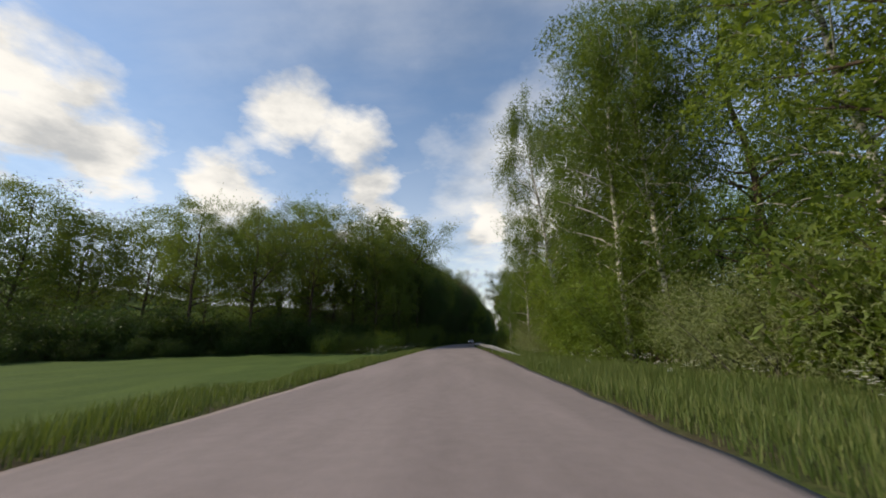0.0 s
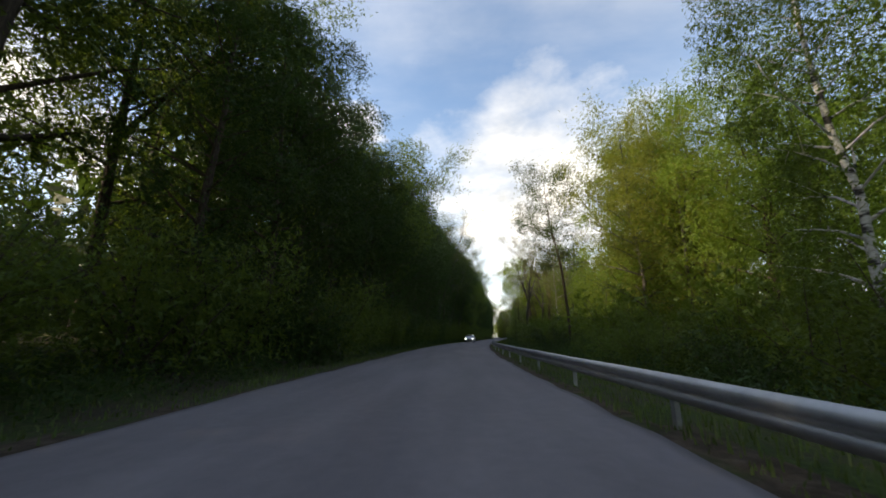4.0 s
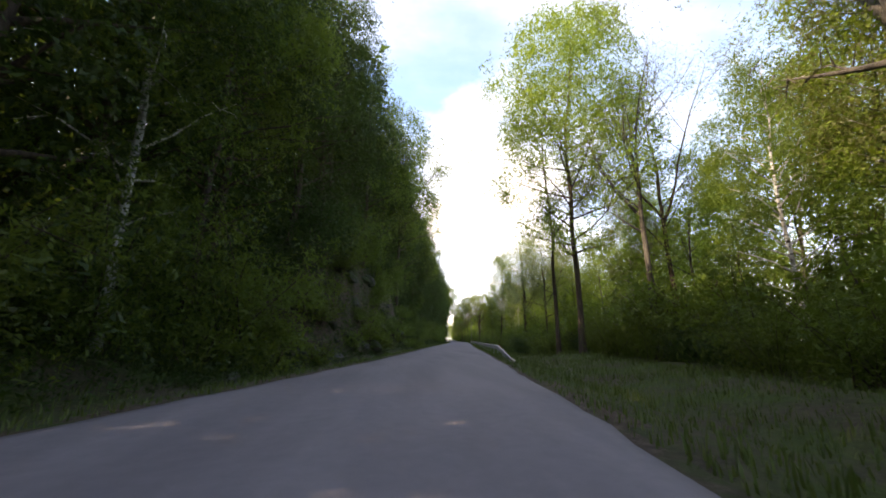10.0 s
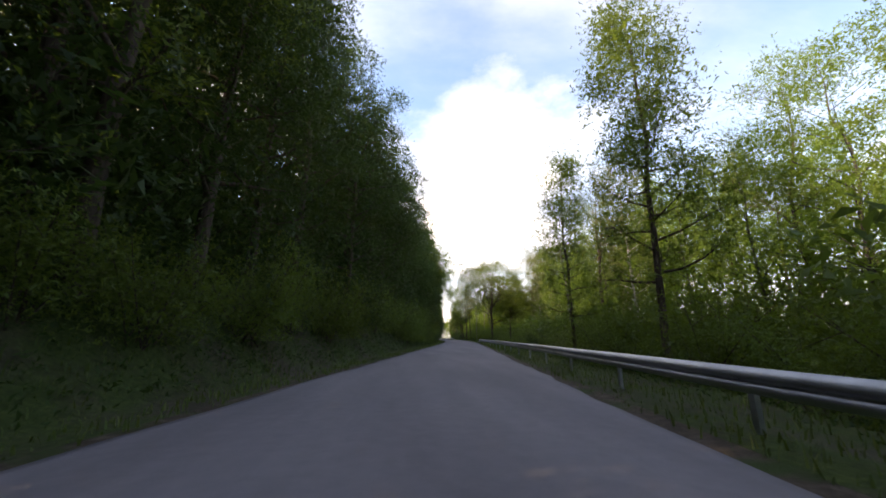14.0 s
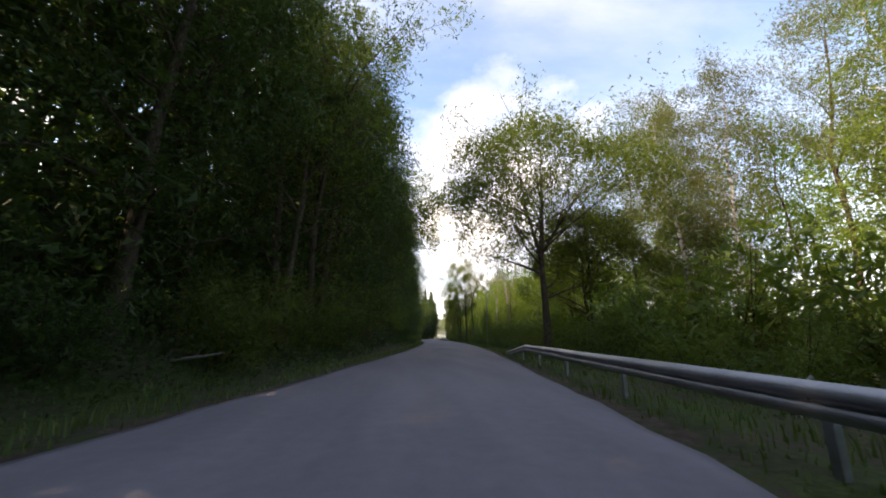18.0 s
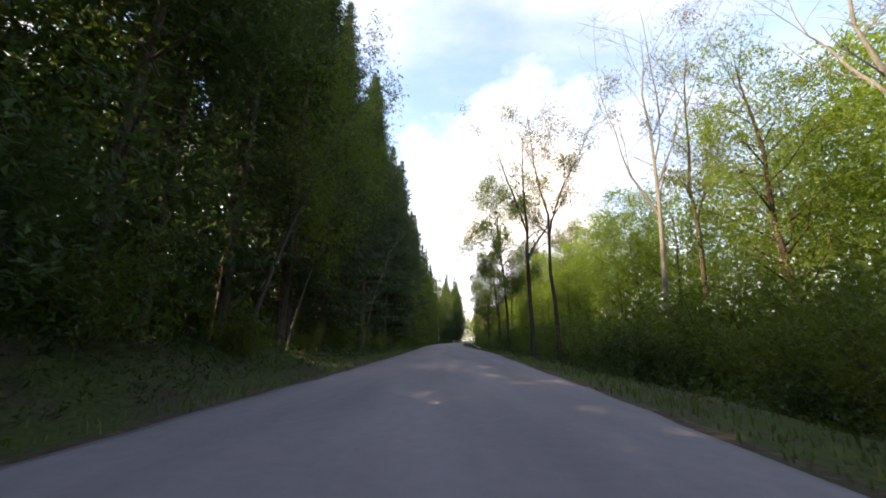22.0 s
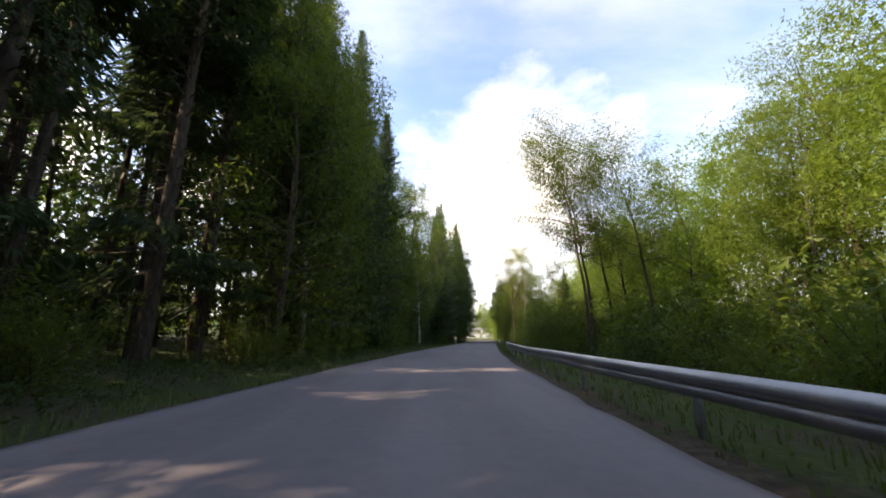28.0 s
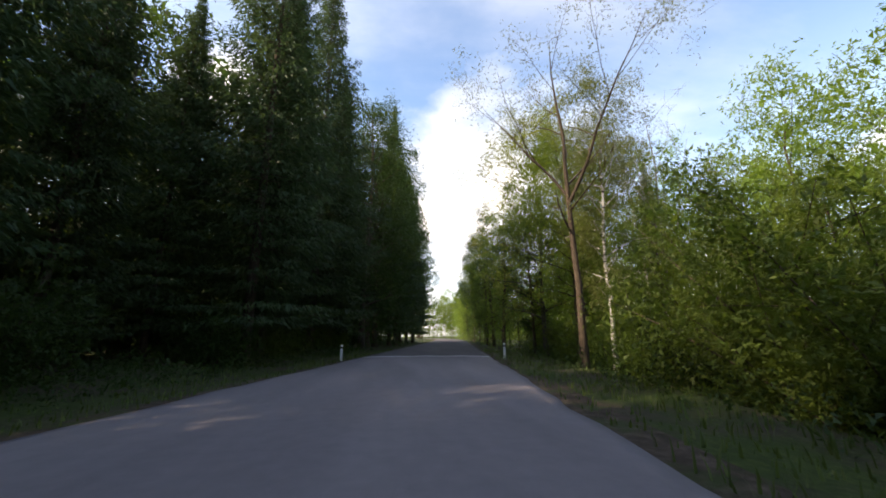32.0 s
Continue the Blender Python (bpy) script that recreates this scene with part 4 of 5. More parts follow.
row(BU, 66, 346, 3.8, -6.9, 0.5, (0.7, 1.3), "bushes along the road", "bush")
row(BU, 349, 500, 5.5, -7.4, 0.6, (0.4, 0.8), "bushes along the road", "bush")
for s, u, k_, z in ((57, -22.5, "oak_edge", 1.15), (46, -25.5, "oak_edge", 0.95), (42.5, -31, "oak_edge", 0.8), (73, -11.5, "oak_edge", 1.3), (64, -15.5, "oak_edge", 1.2), (80, -15, "oak_edge", 1.15), (63, -21, "oak_edge", 0.8),
                    (59.5, -29, "bare_ash", 0.95), (55, -31, "hill_tree", 1.1), (52, -36, "hill_tree", 1.0), (47, -41, "hill_tree", 1.05), (43, -46, "hill_tree", 0.95),
                    (40, -50, "hill_tree", 1.1), (36, -56, "hill_tree", 1.05), (33, -62, "hill_tree", 1.15), (63, -36, "hill_tree", 1.1), (70, -30, "hill_tree", 1.2)):
    plant(k_, s, u, z * (1.28 if u < -28 else 1.08), group="trees round the field")
for s, u, z in ((61, -13, 0.8), (64, -18, 0.85), (62, -25, 0.8), (70, -27, 1.0), (66, -32, 0.9), (75, -19, 1.0), (60, -33, 0.75), (84, -13.5, 1.0), (66, -11, 0.7), (70, -13.5, 0.95)):
    plant(any_of("field0", "field1"), s, u, z * (1.0 if u < -26 else 1.22), group="trees round the field")
# bush0 alone: its darkened leaves stand in for shade on the slope
for i in range(26):
    plant("bush0", 64 - i * 1.5, -13.0 - i * 1.25 + PRNG.uniform(-1.5, 1.5), PRNG.uniform(1.3, 1.9), thing="bush", group="bushes at the foot of the slope")
for i in range(16):
    plant("bush0", 62 - i * 2.7, -16.5 - i * 1.5 + PRNG.uniform(-1.5, 1.5), PRNG.uniform(0.6, 1.0), thing="bush", group="bushes at the foot of the slope")
for s, u, k_, z in ((52, -9.8, "freshbush", 0.8), (54.5, -11.2, "freshbush", 1.0), (57, -9.6, "freshbush", 0.85), (47, -13, "bush1", 0.75), (45, -15.5, "bush1", 0.8), (49, -12.4, "bush1", 0.8), (50.5, -15, "bush0", 1.0), (60, -9.4, "bush1", 0.8)):
    plant(k_, s, u, z, thing="bush", group="bushes at the foot of the slope")
for i in range(7):
    plant(any_of("bush0", "freshbush"), 66 - i * 2.5, -9.5 - i * 1.0 + PRNG.uniform(-1, 1), PRNG.uniform(0.45, 0.8), thing="bush", group="bushes at the foot of the slope")
for i in range(34):
    plant("fern", 170 + i * 1.15 + PRNG.uniform(-0.6, 0.6), -PRNG.uniform(4.8, 6.8), PRNG.uniform(0.6, 1.5), thing="shrub", group="shrubs on the rocky bank")
for s, u, k_, z, tn in ((138, -8.2, "lean_trunk", 1, 0.1), (154, -8.4, "lean_trunk", 1.05, 0.2), (163, -7.6, "lean_trunk", 1, -0.3), (136, -7.2, "bare_ash", 1.3, 0), (224, -7.6, "oak_edge", 1.15, 0), (295, -7.4, "oak_edge", 1.1, 1), (324, -7.4, "oak_edge", 1.2, 2), (193, -8.2, "oak_edge", 1.1, 3), (100, -8.2, "oak_edge", 1.15, 2), (171, -7.8, "oak_edge", 0.9, 1), (168, -7.5, "birch2", 0.8, 1), (141, -7.2, "sparse0", 1.3, 1), (149, -7.2, "bare_ash", 1.4, 2),
                        (158, -7.4, "sparse1", 1.25, 2), (205, -7.0, "oak_edge", 1.2, 1), (292, -7.4, "sparse0", 0.8, 1.2), (350, -7.8, "lean_birch", 1, 0.6), (371, -8.2, "dead_birch", 1, 0.1),
                        (353, -7.5, "lean_birch", 0.8, 0.0), (388, -8.2, "spruce_bare", 1, 0), (466, -7.6, "lean_birch", 1.15, 0.1), (470, -7.4, "birch2", 1.06, 0),
                        (452, -7.4, "field0", 0.55, 0), (398, -7.0, "field1", 0.6, 0), (411, -7.4, "field0", 0.88, 0), (414, -7.8, "fresh1", 0.9, 0), (433, -7.2, "field1", 0.95, 0), (436.5, -7.6, "birch2", 0.95, 0), (484, -7.0, "spruce2", 0.97, 0), (488, -8.4, "spruce0", 1.05, 0), (492, -7.5, "spruce2", 1.1, 0), (497, -8, "spruce1", 0.95, 0), (502, -6.8, "broad3", 1.08, 0), (506.5, -7.4, "broad2", 1.1, 0)):
    plant(k_, s, u, z, tn + heading(s), group=wood_left)

# right of the road
LEANING = ("birch_white", "grey_willow_tree", "dead_oak", "lank_alder", "lone_alder")
for s, u, k_, z in ((34.7, 9.9, "birch_white", 0.95), (28.5, 12.0, "birch2", 1.0), (22, 10.4, "birch0", 1.25), (20.5, 12.0, "birch1", 1.2), (31.5, 12.5, "fresh0", 0.75), (54, 10.6, "birch1", 1.0), (61, 8.8, "birch0", 0.62), (45, 11.5, "birch2", 0.5), (12, 14.5, "birch1", 1.1), (18, 15.5, "broad2", 1.0), (23, 13, "birch1", 1.05),
                    (28, 14, "broad0", 0.95), (8.5, 13.5, "fresh1", 1.45), (3, 16, "broad3", 1.05), (40, 15, "fresh1", 0.9), (36, 17, "fresh2", 0.95), (46, 16.5, "fresh0", 0.85), (51, 17, "fresh1", 0.7),
                    (66, 11, "fresh1", 0.85), (74, 10.5, "birch1", 0.75), (104, 11.2, "lone_alder", 0.98), (112, 19, "bare_ash", 1.4), (97, 15.5, "fresh2", 1.1), (99, 19, "fresh1", 1.2), (90, 17, "fresh2", 1.05), (84, 16, "fresh1", 1.1), (118, 14, "bare_poplar", 0.85),
                    (133, 13, "thin_top", 1.05), (126.5, 13.8, "pale_birch", 0.68), (136, 13.5, "sparse0", 1), (143, 9.8, "fork_alder", 1), (151, 13.5, "fork_alder", 0.9), (158, 12, "gold_oak", 0.8),
                    (167.7, 13.3, "fork_alder", 1.05), (157, 11.5, "fork_alder", 0.95), (171, 15.5, "pale_birch", 0.8), (163, 16, "fresh2", 0.7), (174, 14, "birch0", 0.7), (184.4, 9.0, "gold_oak", 1.22), (186.5, 8.0, "thin_top", 0.92), (185, 15.5, "sparse1", 1), (182, 12.5, "bare_ash", 1.05), (192, 16, "pale_birch", 0.75),
                    (214, 10.6, "grey_willow_tree", 1), (216.5, 11.2, "grey_willow_tree", 0.95), (210, 12.8, "grey_willow_tree", 1.05), (232, 8.6, "cone_alder", 1.3), (241, 7.7, "cone_alder", 0.95),
                    (238.5, 20, "thin_top", 0.9), (257, 12, "bare_poplar", 1.0), (249, 12.5, "sparse1", 0.8), (246, 14, "pale_birch", 0.75), (281, 8.6, "snag", 1), (303.5, 7.6, "round_maple", 1.15), (310, 13.2, "round_maple", 0.85), (307, 12.4, "sparse0", 0.75),
                    (300, 20, "pale_birch", 0.95), (304, 19, "pale_birch", 1.0), (308, 22, "pale_birch", 1.05), (296, 23, "thin_top", 1.1), (312, 19, "thin_top", 1.1), (290, 21, "pale_birch", 0.9), (316, 23, "pale_birch", 0.95), (322, 16, "fresh2", 1.0),
                    (333, 6.6, "bare_poplar", 0.78), (344, 12.5, "bare_poplar", 0.85), (356.5, 12.3, "bare_poplar", 1.2), (351, 14.5, "fresh2", 0.9), (358, 15.5, "thin_top", 1.05), (364, 8.3, "thin_top", 1.05), (367, 7.0, "sparse0", 1.02),
                    (376, 13, "fresh2", 0.58), (380.8, 7.2, "high_birch", 1.06), (388, 11, "fresh1", 0.5), (394.5, 8.4, "dead_oak", 0.95), (411, 8.2, "dusky_birch", 1.0), (46, 14, "golden0", 0.72), (51, 13.5, "golden1", 0.55), (42, 14.5, "golden1", 0.95), (39, 13, "golden0", 1.0), (93, 14, "golden0", 1.15), (97, 16.5, "golden1", 1.15), (90, 15.5, "golden1", 1.0), (413, 13.5, "thin_top", 1.0), (408, 25, "pale_birch", 1.1), (404, 21, "pale_birch", 0.95),
                    (412, 17, "pale_birch", 0.95), (399, 23, "pale_birch", 1.0), (420, 20, "pale_birch", 0.95), (418, 11, "sparse1", 0.85), (444.5, 9.4, "lank_alder", 1), (446.3, 10.2, "lank_alder", 1.05), (447.5, 12, "lank_alder", 0.95), (443, 13.2, "lank_alder", 0.92), (451, 14.5, "fresh1", 0.8),
                    (436, 20, "fresh2", 1.0), (442, 22, "fresh1", 1.1), (460, 26, "birch0", 0.7), (468, 27, "birch1", 0.75), (477, 25, "birch1", 0.95), (480, 23, "birch2", 0.8),
                    (484, 6.6, "sparse1", 0.73), (486, 8.6, "pale_birch", 0.64), (489, 8.0, "gold_oak", 0.66), (489, 13.2, "bare_poplar", 0.75), (498, 16.6, "pale_birch", 0.78), (498, 8.4, "golden1", 1.18), (501, 11.5, "young1", 1.0), (497, 21.8, "pale_birch", 0.66), (500, 18.6, "spruce1", 0.68), (505, 14, "pale_birch", 0.6), (500, 8, "broad1", 0.6), (506, 6.2, "fresh1", 0.85), (512, 5.8, "broad3", 0.7), (521, 5.8, "fresh2", 0.9), (534, 6.4, "broad0", 0.9), (546, 6.4, "fresh2", 1.0), (560, 6.2, "broad2", 0.9), (575, 6.2, "broad1", 0.9), (592, 6.0, "fresh1", 1.1), (492, 9.5, "fresh0", 0.62), (474, 13, "fresh1", 0.45), (481, 14, "fresh0", 0.55), (487, 11.5, "fresh2", 0.5), (497, 11, "field1", 0.5)):
    plant(k_, s, u, z, heading(s) if k_ in LEANING else None, group=wood_right)
YOUNG = ("young0", "young1", "young2")
row(YOUNG, 64, 98, 5.4, 17.5, 1.4, (0.85, 1.1), wood_right)
row(YOUNG, 98, 130, 5.4, 17.5, 1.4, (0.7, 0.85), wood_right)
row(YOUNG, 130, 290, 5.4, 17.5, 1.4, (0.85, 1.1), wood_right, gaps=((196, 206),))
row(YOUNG, 322, 470, 5.6, 17.5, 1.4, (0.85, 1.1), wood_right)
row(BU, 62, 126, 3.6, 8.4, 0.7, (0.6, 1.0), "bushes along the road", "bush")
row(BU, 126, 194, 3.0, 11.0, 0.8, (0.6, 1.0), "bushes along the road", "bush")
row(BU, 194, 300, 3.6, 8.7, 0.8, (0.55, 0.95), "bushes along the road", "bush")
row(BU, 312, 500, 3.6, 8.9, 0.8, (0.5, 0.95), "bushes along the road", "bush")
for s, u, k_, z in ((13.5, 11, "willow", 1), (17, 12.5, "willow", 0.9), (24.5, 9.9, "tall_freshbush", 1.1), (28.5, 9.8, "tall_freshbush", 1.0), (26.5, 9.6, "freshbush", 1.2), (31.5, 10.0, "tall_freshbush", 0.75), (20.5, 10.3, "tall_bush", 1.0), (33.5, 11.2, "tall_bush", 0.85), (36.5, 11.5, "tall_freshbush", 0.7), (40, 12.5, "tall_bush", 0.9), (41, 10.2, "willow", 0.95), (46, 10.2, "willow", 0.9), (51, 10, "willow", 0.8), (55, 9.6, "freshbush", 1.0), (9, 12.0, "willow", 1.0), (38, 9.5, "willow", 0.62), (43, 10, "willow", 0.7), (48, 9.5, "willow", 0.6), (31, 12, "bush1", 1.3), (20, 13, "bush2", 1.4),
                    (7, 12.5, "bush2", 1.3), (52, 9.5, "bush0", 0.8), (450, 8.6, "tall_bush", 1), (454, 9.2, "tall_bush", 1.05), (458, 9.8, "tall_bush", 0.95), (470, 8.4, "tall_bush", 0.85), (345, 10, "tall_bush", 0.75), (352, 10.5, "tall_bush", 0.8), (334, 9.5, "tall_bush", 1.15), (476, 10, "tall_bush", 1.1), (480, 10.5, "tall_bush", 1.2)):
    plant(k_, s, u, z, thing="bush", group="bushes along the road")


# ---- deep woods, too many to count ----
def woods(name, stands, src, mat, label, category="woods", place=None):
    """Many plants joined into one mesh of stems and leaves."""
    vs, fs, ms, n = [], [], [], 0
    for s, u, z in stands:
        (wv, wf), (lv, lf) = src[PRNG.randrange(len(src))]
        a = PRNG.uniform(0, 6.28)
        x, y, g = place(s, u) if place else spot(s, u, 0.1)
        rot = np.array([[math.cos(a), -math.sin(a), 0], [math.sin(a), math.cos(a), 0], [0, 0, 1]]).T * z
        for v, f, m in ((wv, np.vstack([wf[:, :3], wf[:, [0, 2, 3]]]), 0), (lv, lf, 1)):
            vs.append(v @ rot + np.array([x, y, g]))
            fs.append(f + n)
            ms.append(np.full(len(f), m))
            n += len(v)
    ob = link_mesh(name, np.vstack(vs), np.vstack(fs), [bark_brown, mat], np.concatenate(ms))
    return tagged(ob, label, category, kind="stuff")


def stand(s_a, s_b, gap, u_list, sizes):
    out = []
    for u in u_list:
        s = s_a + PRNG.uniform(0, gap)
        while s < s_b:
            out.append((s, u + PRNG.uniform(-1.6, 1.6), PRNG.uniform(*sizes)))
            s += gap * PRNG.uniform(0.8, 1.2)
    return out


SLIM = [grow(300 + i, 16 + i, 0.15, 3.8, 8, 680, 0.9, rise=0.7, clump=0.9, subs=1, low_leaves=0.42) for i in range(3)]
SHRUB = [grow_bush(320 + i, 4.0, 2.2, 950, 0.40) for i in range(3)]
# rows behind the spruces are added to close gaps and block the sun
woods("deep_woods", stand(84, 348, 4.6, (-17.5,), (1.2, 1.5)) + stand(448, 484, 4.0, (-17.5, -22), (0.75, 0.95)) + stand(484, 545, 4.6, (-17.5, -22), (0.9, 1.15)) + stand(90, 345, 8, (-24, -31), (0.95, 1.3)) + stand(448, 484, 7, (-28,), (0.55, 0.7)) + stand(484, 545, 6, (-26, -31), (0.95, 1.2)) + stand(346, 450, 4.2, (-26, -31, -36), (0.9, 1.2)), SLIM, leaf_broad_shaded, "deep dark broad-leaved woods behind the front row")
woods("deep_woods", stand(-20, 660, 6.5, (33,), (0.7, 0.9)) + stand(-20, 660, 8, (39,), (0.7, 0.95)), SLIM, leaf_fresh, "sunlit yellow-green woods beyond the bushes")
woods("deep_woods", stand(352, 470, 7, (-40, -47), (0.7, 0.95)), SLIM, leaf_fresh, "sunlit young woods behind the dark spruces")
LIGHT = [grow(350 + i, 15 + i, 0.16, 3.8, 16, 4200, 0.29, trunk_r=0.12, rise=0.75, clump=0.45, subs=3, low_leaves=0.05, even=0.8, full=0.4) for i in range(3)]
woods("deep_woods", stand(-20, 560, 6.0, (22.5,), (0.85, 1.15)) + stand(-20, 560, 7.5, (27.5,), (0.9, 1.2)) + stand(512, 640, 6, (10,), (0.75, 0.95)), LIGHT, leaf_fresh, "slender sunlit trees standing close behind the front row")
DARK = [grow(360 + i, 17 + i, 0.12, 4.2, 14, 2900, 0.44, rise=0.7, clump=0.6, subs=3, low_leaves=0.28, full=0.35) for i in range(3)]
woods("deep_woods", stand(84, 348, 4.3, (-13.0,), (1.1, 1.4)) + stand(450, 484, 3.4, (-13.0,), (0.7, 0.9)) + stand(484, 545, 4.6, (-13.0,), (0.85, 1.05)), DARK, leaf_broad_shaded, "second row of dark broad-leaved trees in the wood")
NEEDLE = [grow_spruce(330 + i, 24 + i, 3.6, 3600, 0.85, bare=0.5) for i in range(3)]
FRESH = [grow(345 + i, 13 + i, 0.10, 3.8, 16, 1500, 0.5, rise=0.7, clump=0.5, subs=3, low_leaves=0.24) for i in range(3)]
woods("deep_woods", stand(348, 458, 3.4, (-12.0,), (0.9, 1.1)) + stand(350, 460, 5, (-16.0, -21), (0.9, 1.1)) + stand(600, 640, 6, (-7.2,), (0.95, 1.15)), NEEDLE, leaf_spruce, "bare lower trunks of dark spruces standing close")
woods("hill_woods", stand(0, 90, 7, (-112, -120), (0.7, 0.95)) + stand(48, 95, 6, (-62, -72), (0.7, 0.9)) + stand(66, 100, 5, (-30, -38), (0.5, 0.65)), SLIM, leaf_broad_shaded, "line of woods on the hill beyond the meadow")
woods("thicket", stand(60, 520, 3.4, (12.4, 15.6), (0.8, 1.4)) + stand(-6, 60, 3.4, (13.5, 16.5), (0.8, 1.3)), SHRUB, leaf_oak, "dense green thicket below the trees", "thicket")
# same shrubs as across the road, shade put into their darker leaves
woods("thicket", stand(80, 348, 3.6, (-10.5,), (0.8, 1.3)) + stand(446, 520, 3.0, (-10.5,), (0.8, 1.3)), SHRUB, leaf_broad_shaded, "dark thicket under the wood's edge", "thicket")

for s, u, z in ((566, 5.0, 0.8), (574, 5.6, 0.9), (582, 5.2, 0.85), (590, 6.0, 1.0)):
    plant(any_of("fresh0", "fresh1"), s, u, z, group=wood_right)
ahead = heading(462)
fx, fy = line_xy(462, 0)
far = [(230 + PRNG.uniform(0, 50), u, PRNG.uniform(0.6, 0.9)) for u in range(-90, 91, 4)]
woods("far_woods", far, FRESH, leaf_fresh, "distant line of light green woods beyond the bend",
      place=lambda d, u: (float(fx) - math.sin(ahead) * d + math.cos(ahead) * u, float(fy) + math.cos(ahead) * d + math.sin(ahead) * u, -0.3))


close = [(164 + PRNG.uniform(0, 16), u, PRNG.uniform(0.95, 1.25)) for u in np.arange(-2.5, 46, 3.2)] + [(230 + PRNG.uniform(0, 14), u, PRNG.uniform(1.2, 1.5)) for u in np.arange(-24, 3, 2.6)]
woods("far_woods", close, LIGHT, leaf_fresh, "sunlit green trees closing the view where the road bends",
      place=lambda d, u: (float(fx) - math.sin(ahead) * d + math.cos(ahead) * u, float(fy) + math.cos(ahead) * d + math.sin(ahead) * u, -0.3))


# ---- grass and low plants ----
GR = np.random.default_rng(11)


def blades(n, s_range, u_range, height, wide=0.03):
    s, u = GR.uniform(*s_range, n), GR.uniform(*u_range, n)
    on = np.abs(u) > np.where(u > 0, road_edge(s, True), road_edge(s, False)) + 0.12
    s, u, n = s[on], u[on], int(on.sum())
    x, y = line_xy(s, u)
    z = ground_z(s, u) - 0.03
    h = height * GR.uniform(0.45, 1.25, n) * (0.75 + 0.25 * np.sin(s * 0.8 + u * 2.1))
    a, lean = GR.uniform(0, 6.28, n), GR.uniform(0.05, 0.5, n)
    base = np.stack([x, y, z], 1)
    side = np.stack([-np.sin(a), np.cos(a), np.zeros(n)], 1) * wide * GR.uniform(0.5, 1.2, (n, 1))
    out = np.stack([np.cos(a), np.sin(a), np.zeros(n)], 1)
    mid = base + out * (h * lean * 0.35)[:, None] + np.array([0, 0, 1]) * (h * 0.6)[:, None]
    tip = base + out * (h * lean)[:, None] + np.array([0, 0, 1]) * h[:, None]
    v = np.stack([base - side, base + side, mid + side * 0.7, tip, mid - side * 0.7], 1).reshape(-1, 3)
    i = np.arange(n)[:, None] * 5
    f = np.vstack([i + np.array([0, 1, 2, 4])])
    t = i + np.array([4, 2, 3, 3])
    return v, f, t


def grass(name, beds, label):
    vs, fs, n = [], [], 0
    for b in beds:
        v, f, t = blades(*b)
        tri = t[:, :3]
        fs += [np.column_stack([f[:, [0, 1, 2]]]) + n, np.column_stack([f[:, [0, 2, 3]]]) + n, tri + n]
        vs.append(v)
        n += len(v)
    ob = link_mesh(name, np.vstack(vs), np.vstack(fs), grass_mat)
    return tagged(ob, label, "grass", kind="stuff")


grass("verge_grass", [(46000, (0.5, 24), (3.35, 9.8), 0.42, 0.008), (16000, (24, 62), (3.35, 9.5), 0.42, 0.017), (26000, (0.5, 26), (-6.4, -3.35), 0.38, 0.008), (12000, (26, 64), (-6.2, -3.35), 0.36, 0.017),
                      (9000, (60, 126), (3.35, 6.0), 0.22, 0.015), (26000, (126, 200), (3.35, 10), 0.26, 0.017), (14000, (200, 340), (3.35, 6.6), 0.24, 0.017), (16000, (340, 500), (3.35, 7.4), 0.25, 0.017)], "long green grass and weeds on the verge")
grass("verge_grass", [(14000, (60, 200), (-6.0, -3.35), 0.22, 0.016), (13000, (200, 340), (-6.5, -3.35), 0.24, 0.017), (14000, (340, 500), (-6.8, -3.35), 0.22, 0.017)], "short shaded grass along the wood's edge")


def low_plants(name, n, beds, mat, label, size=0.13):
    vs = []
    for s_r, u_r, top in beds:
        s, u = GR.uniform(*s_r, n), GR.uniform(*u_r, n)
        x, y = line_xy(s, u)
        z = ground_z(s, u) + GR.uniform(0.03, 1, n) ** 1.6 * top * (0.5 + 0.5 * np.sin(s * 0.9 + 2 * np.sin(u * 1.3)) ** 2)
        vs.append(leaves(GR, np.stack([x, y, z], 1), size, 0.05)[0])
    v = np.vstack(vs)
    ob = link_mesh(name, v, np.arange(len(v)).reshape(-1, 3), mat)
    return tagged(ob, label, "undergrowth", kind="stuff")


# thick darkened leaves over the bank's grass stand in for shade there
low_plants("undergrowth", 34000, [((64, 175), (-8.5, -5.0), 0.9), ((175, 345), (-8.5, -5.0), 0.8), ((345, 500), (-9.5, -5.4), 0.6)], leaf_broad_shaded, "low leafy undergrowth at the foot of the wood")
low_plants("undergrowth", 17000, [((62, 126), (5.6, 9.5), 0.9), ((200, 345), (5.6, 9.5), 0.9), ((345, 500), (5.6, 9.5), 0.9)], leaf_broad_shaded, "leafy weeds and nettles below the bushes")


low_plants("bank_ferns", 42000, [((168, 212), (-8.6, -4.5), 0.5), ((303, 334), (-8.8, -5.6), 0.25)], leaf_broad_shaded, "ferns, ivy and moss hanging on the steep bank", 0.11)


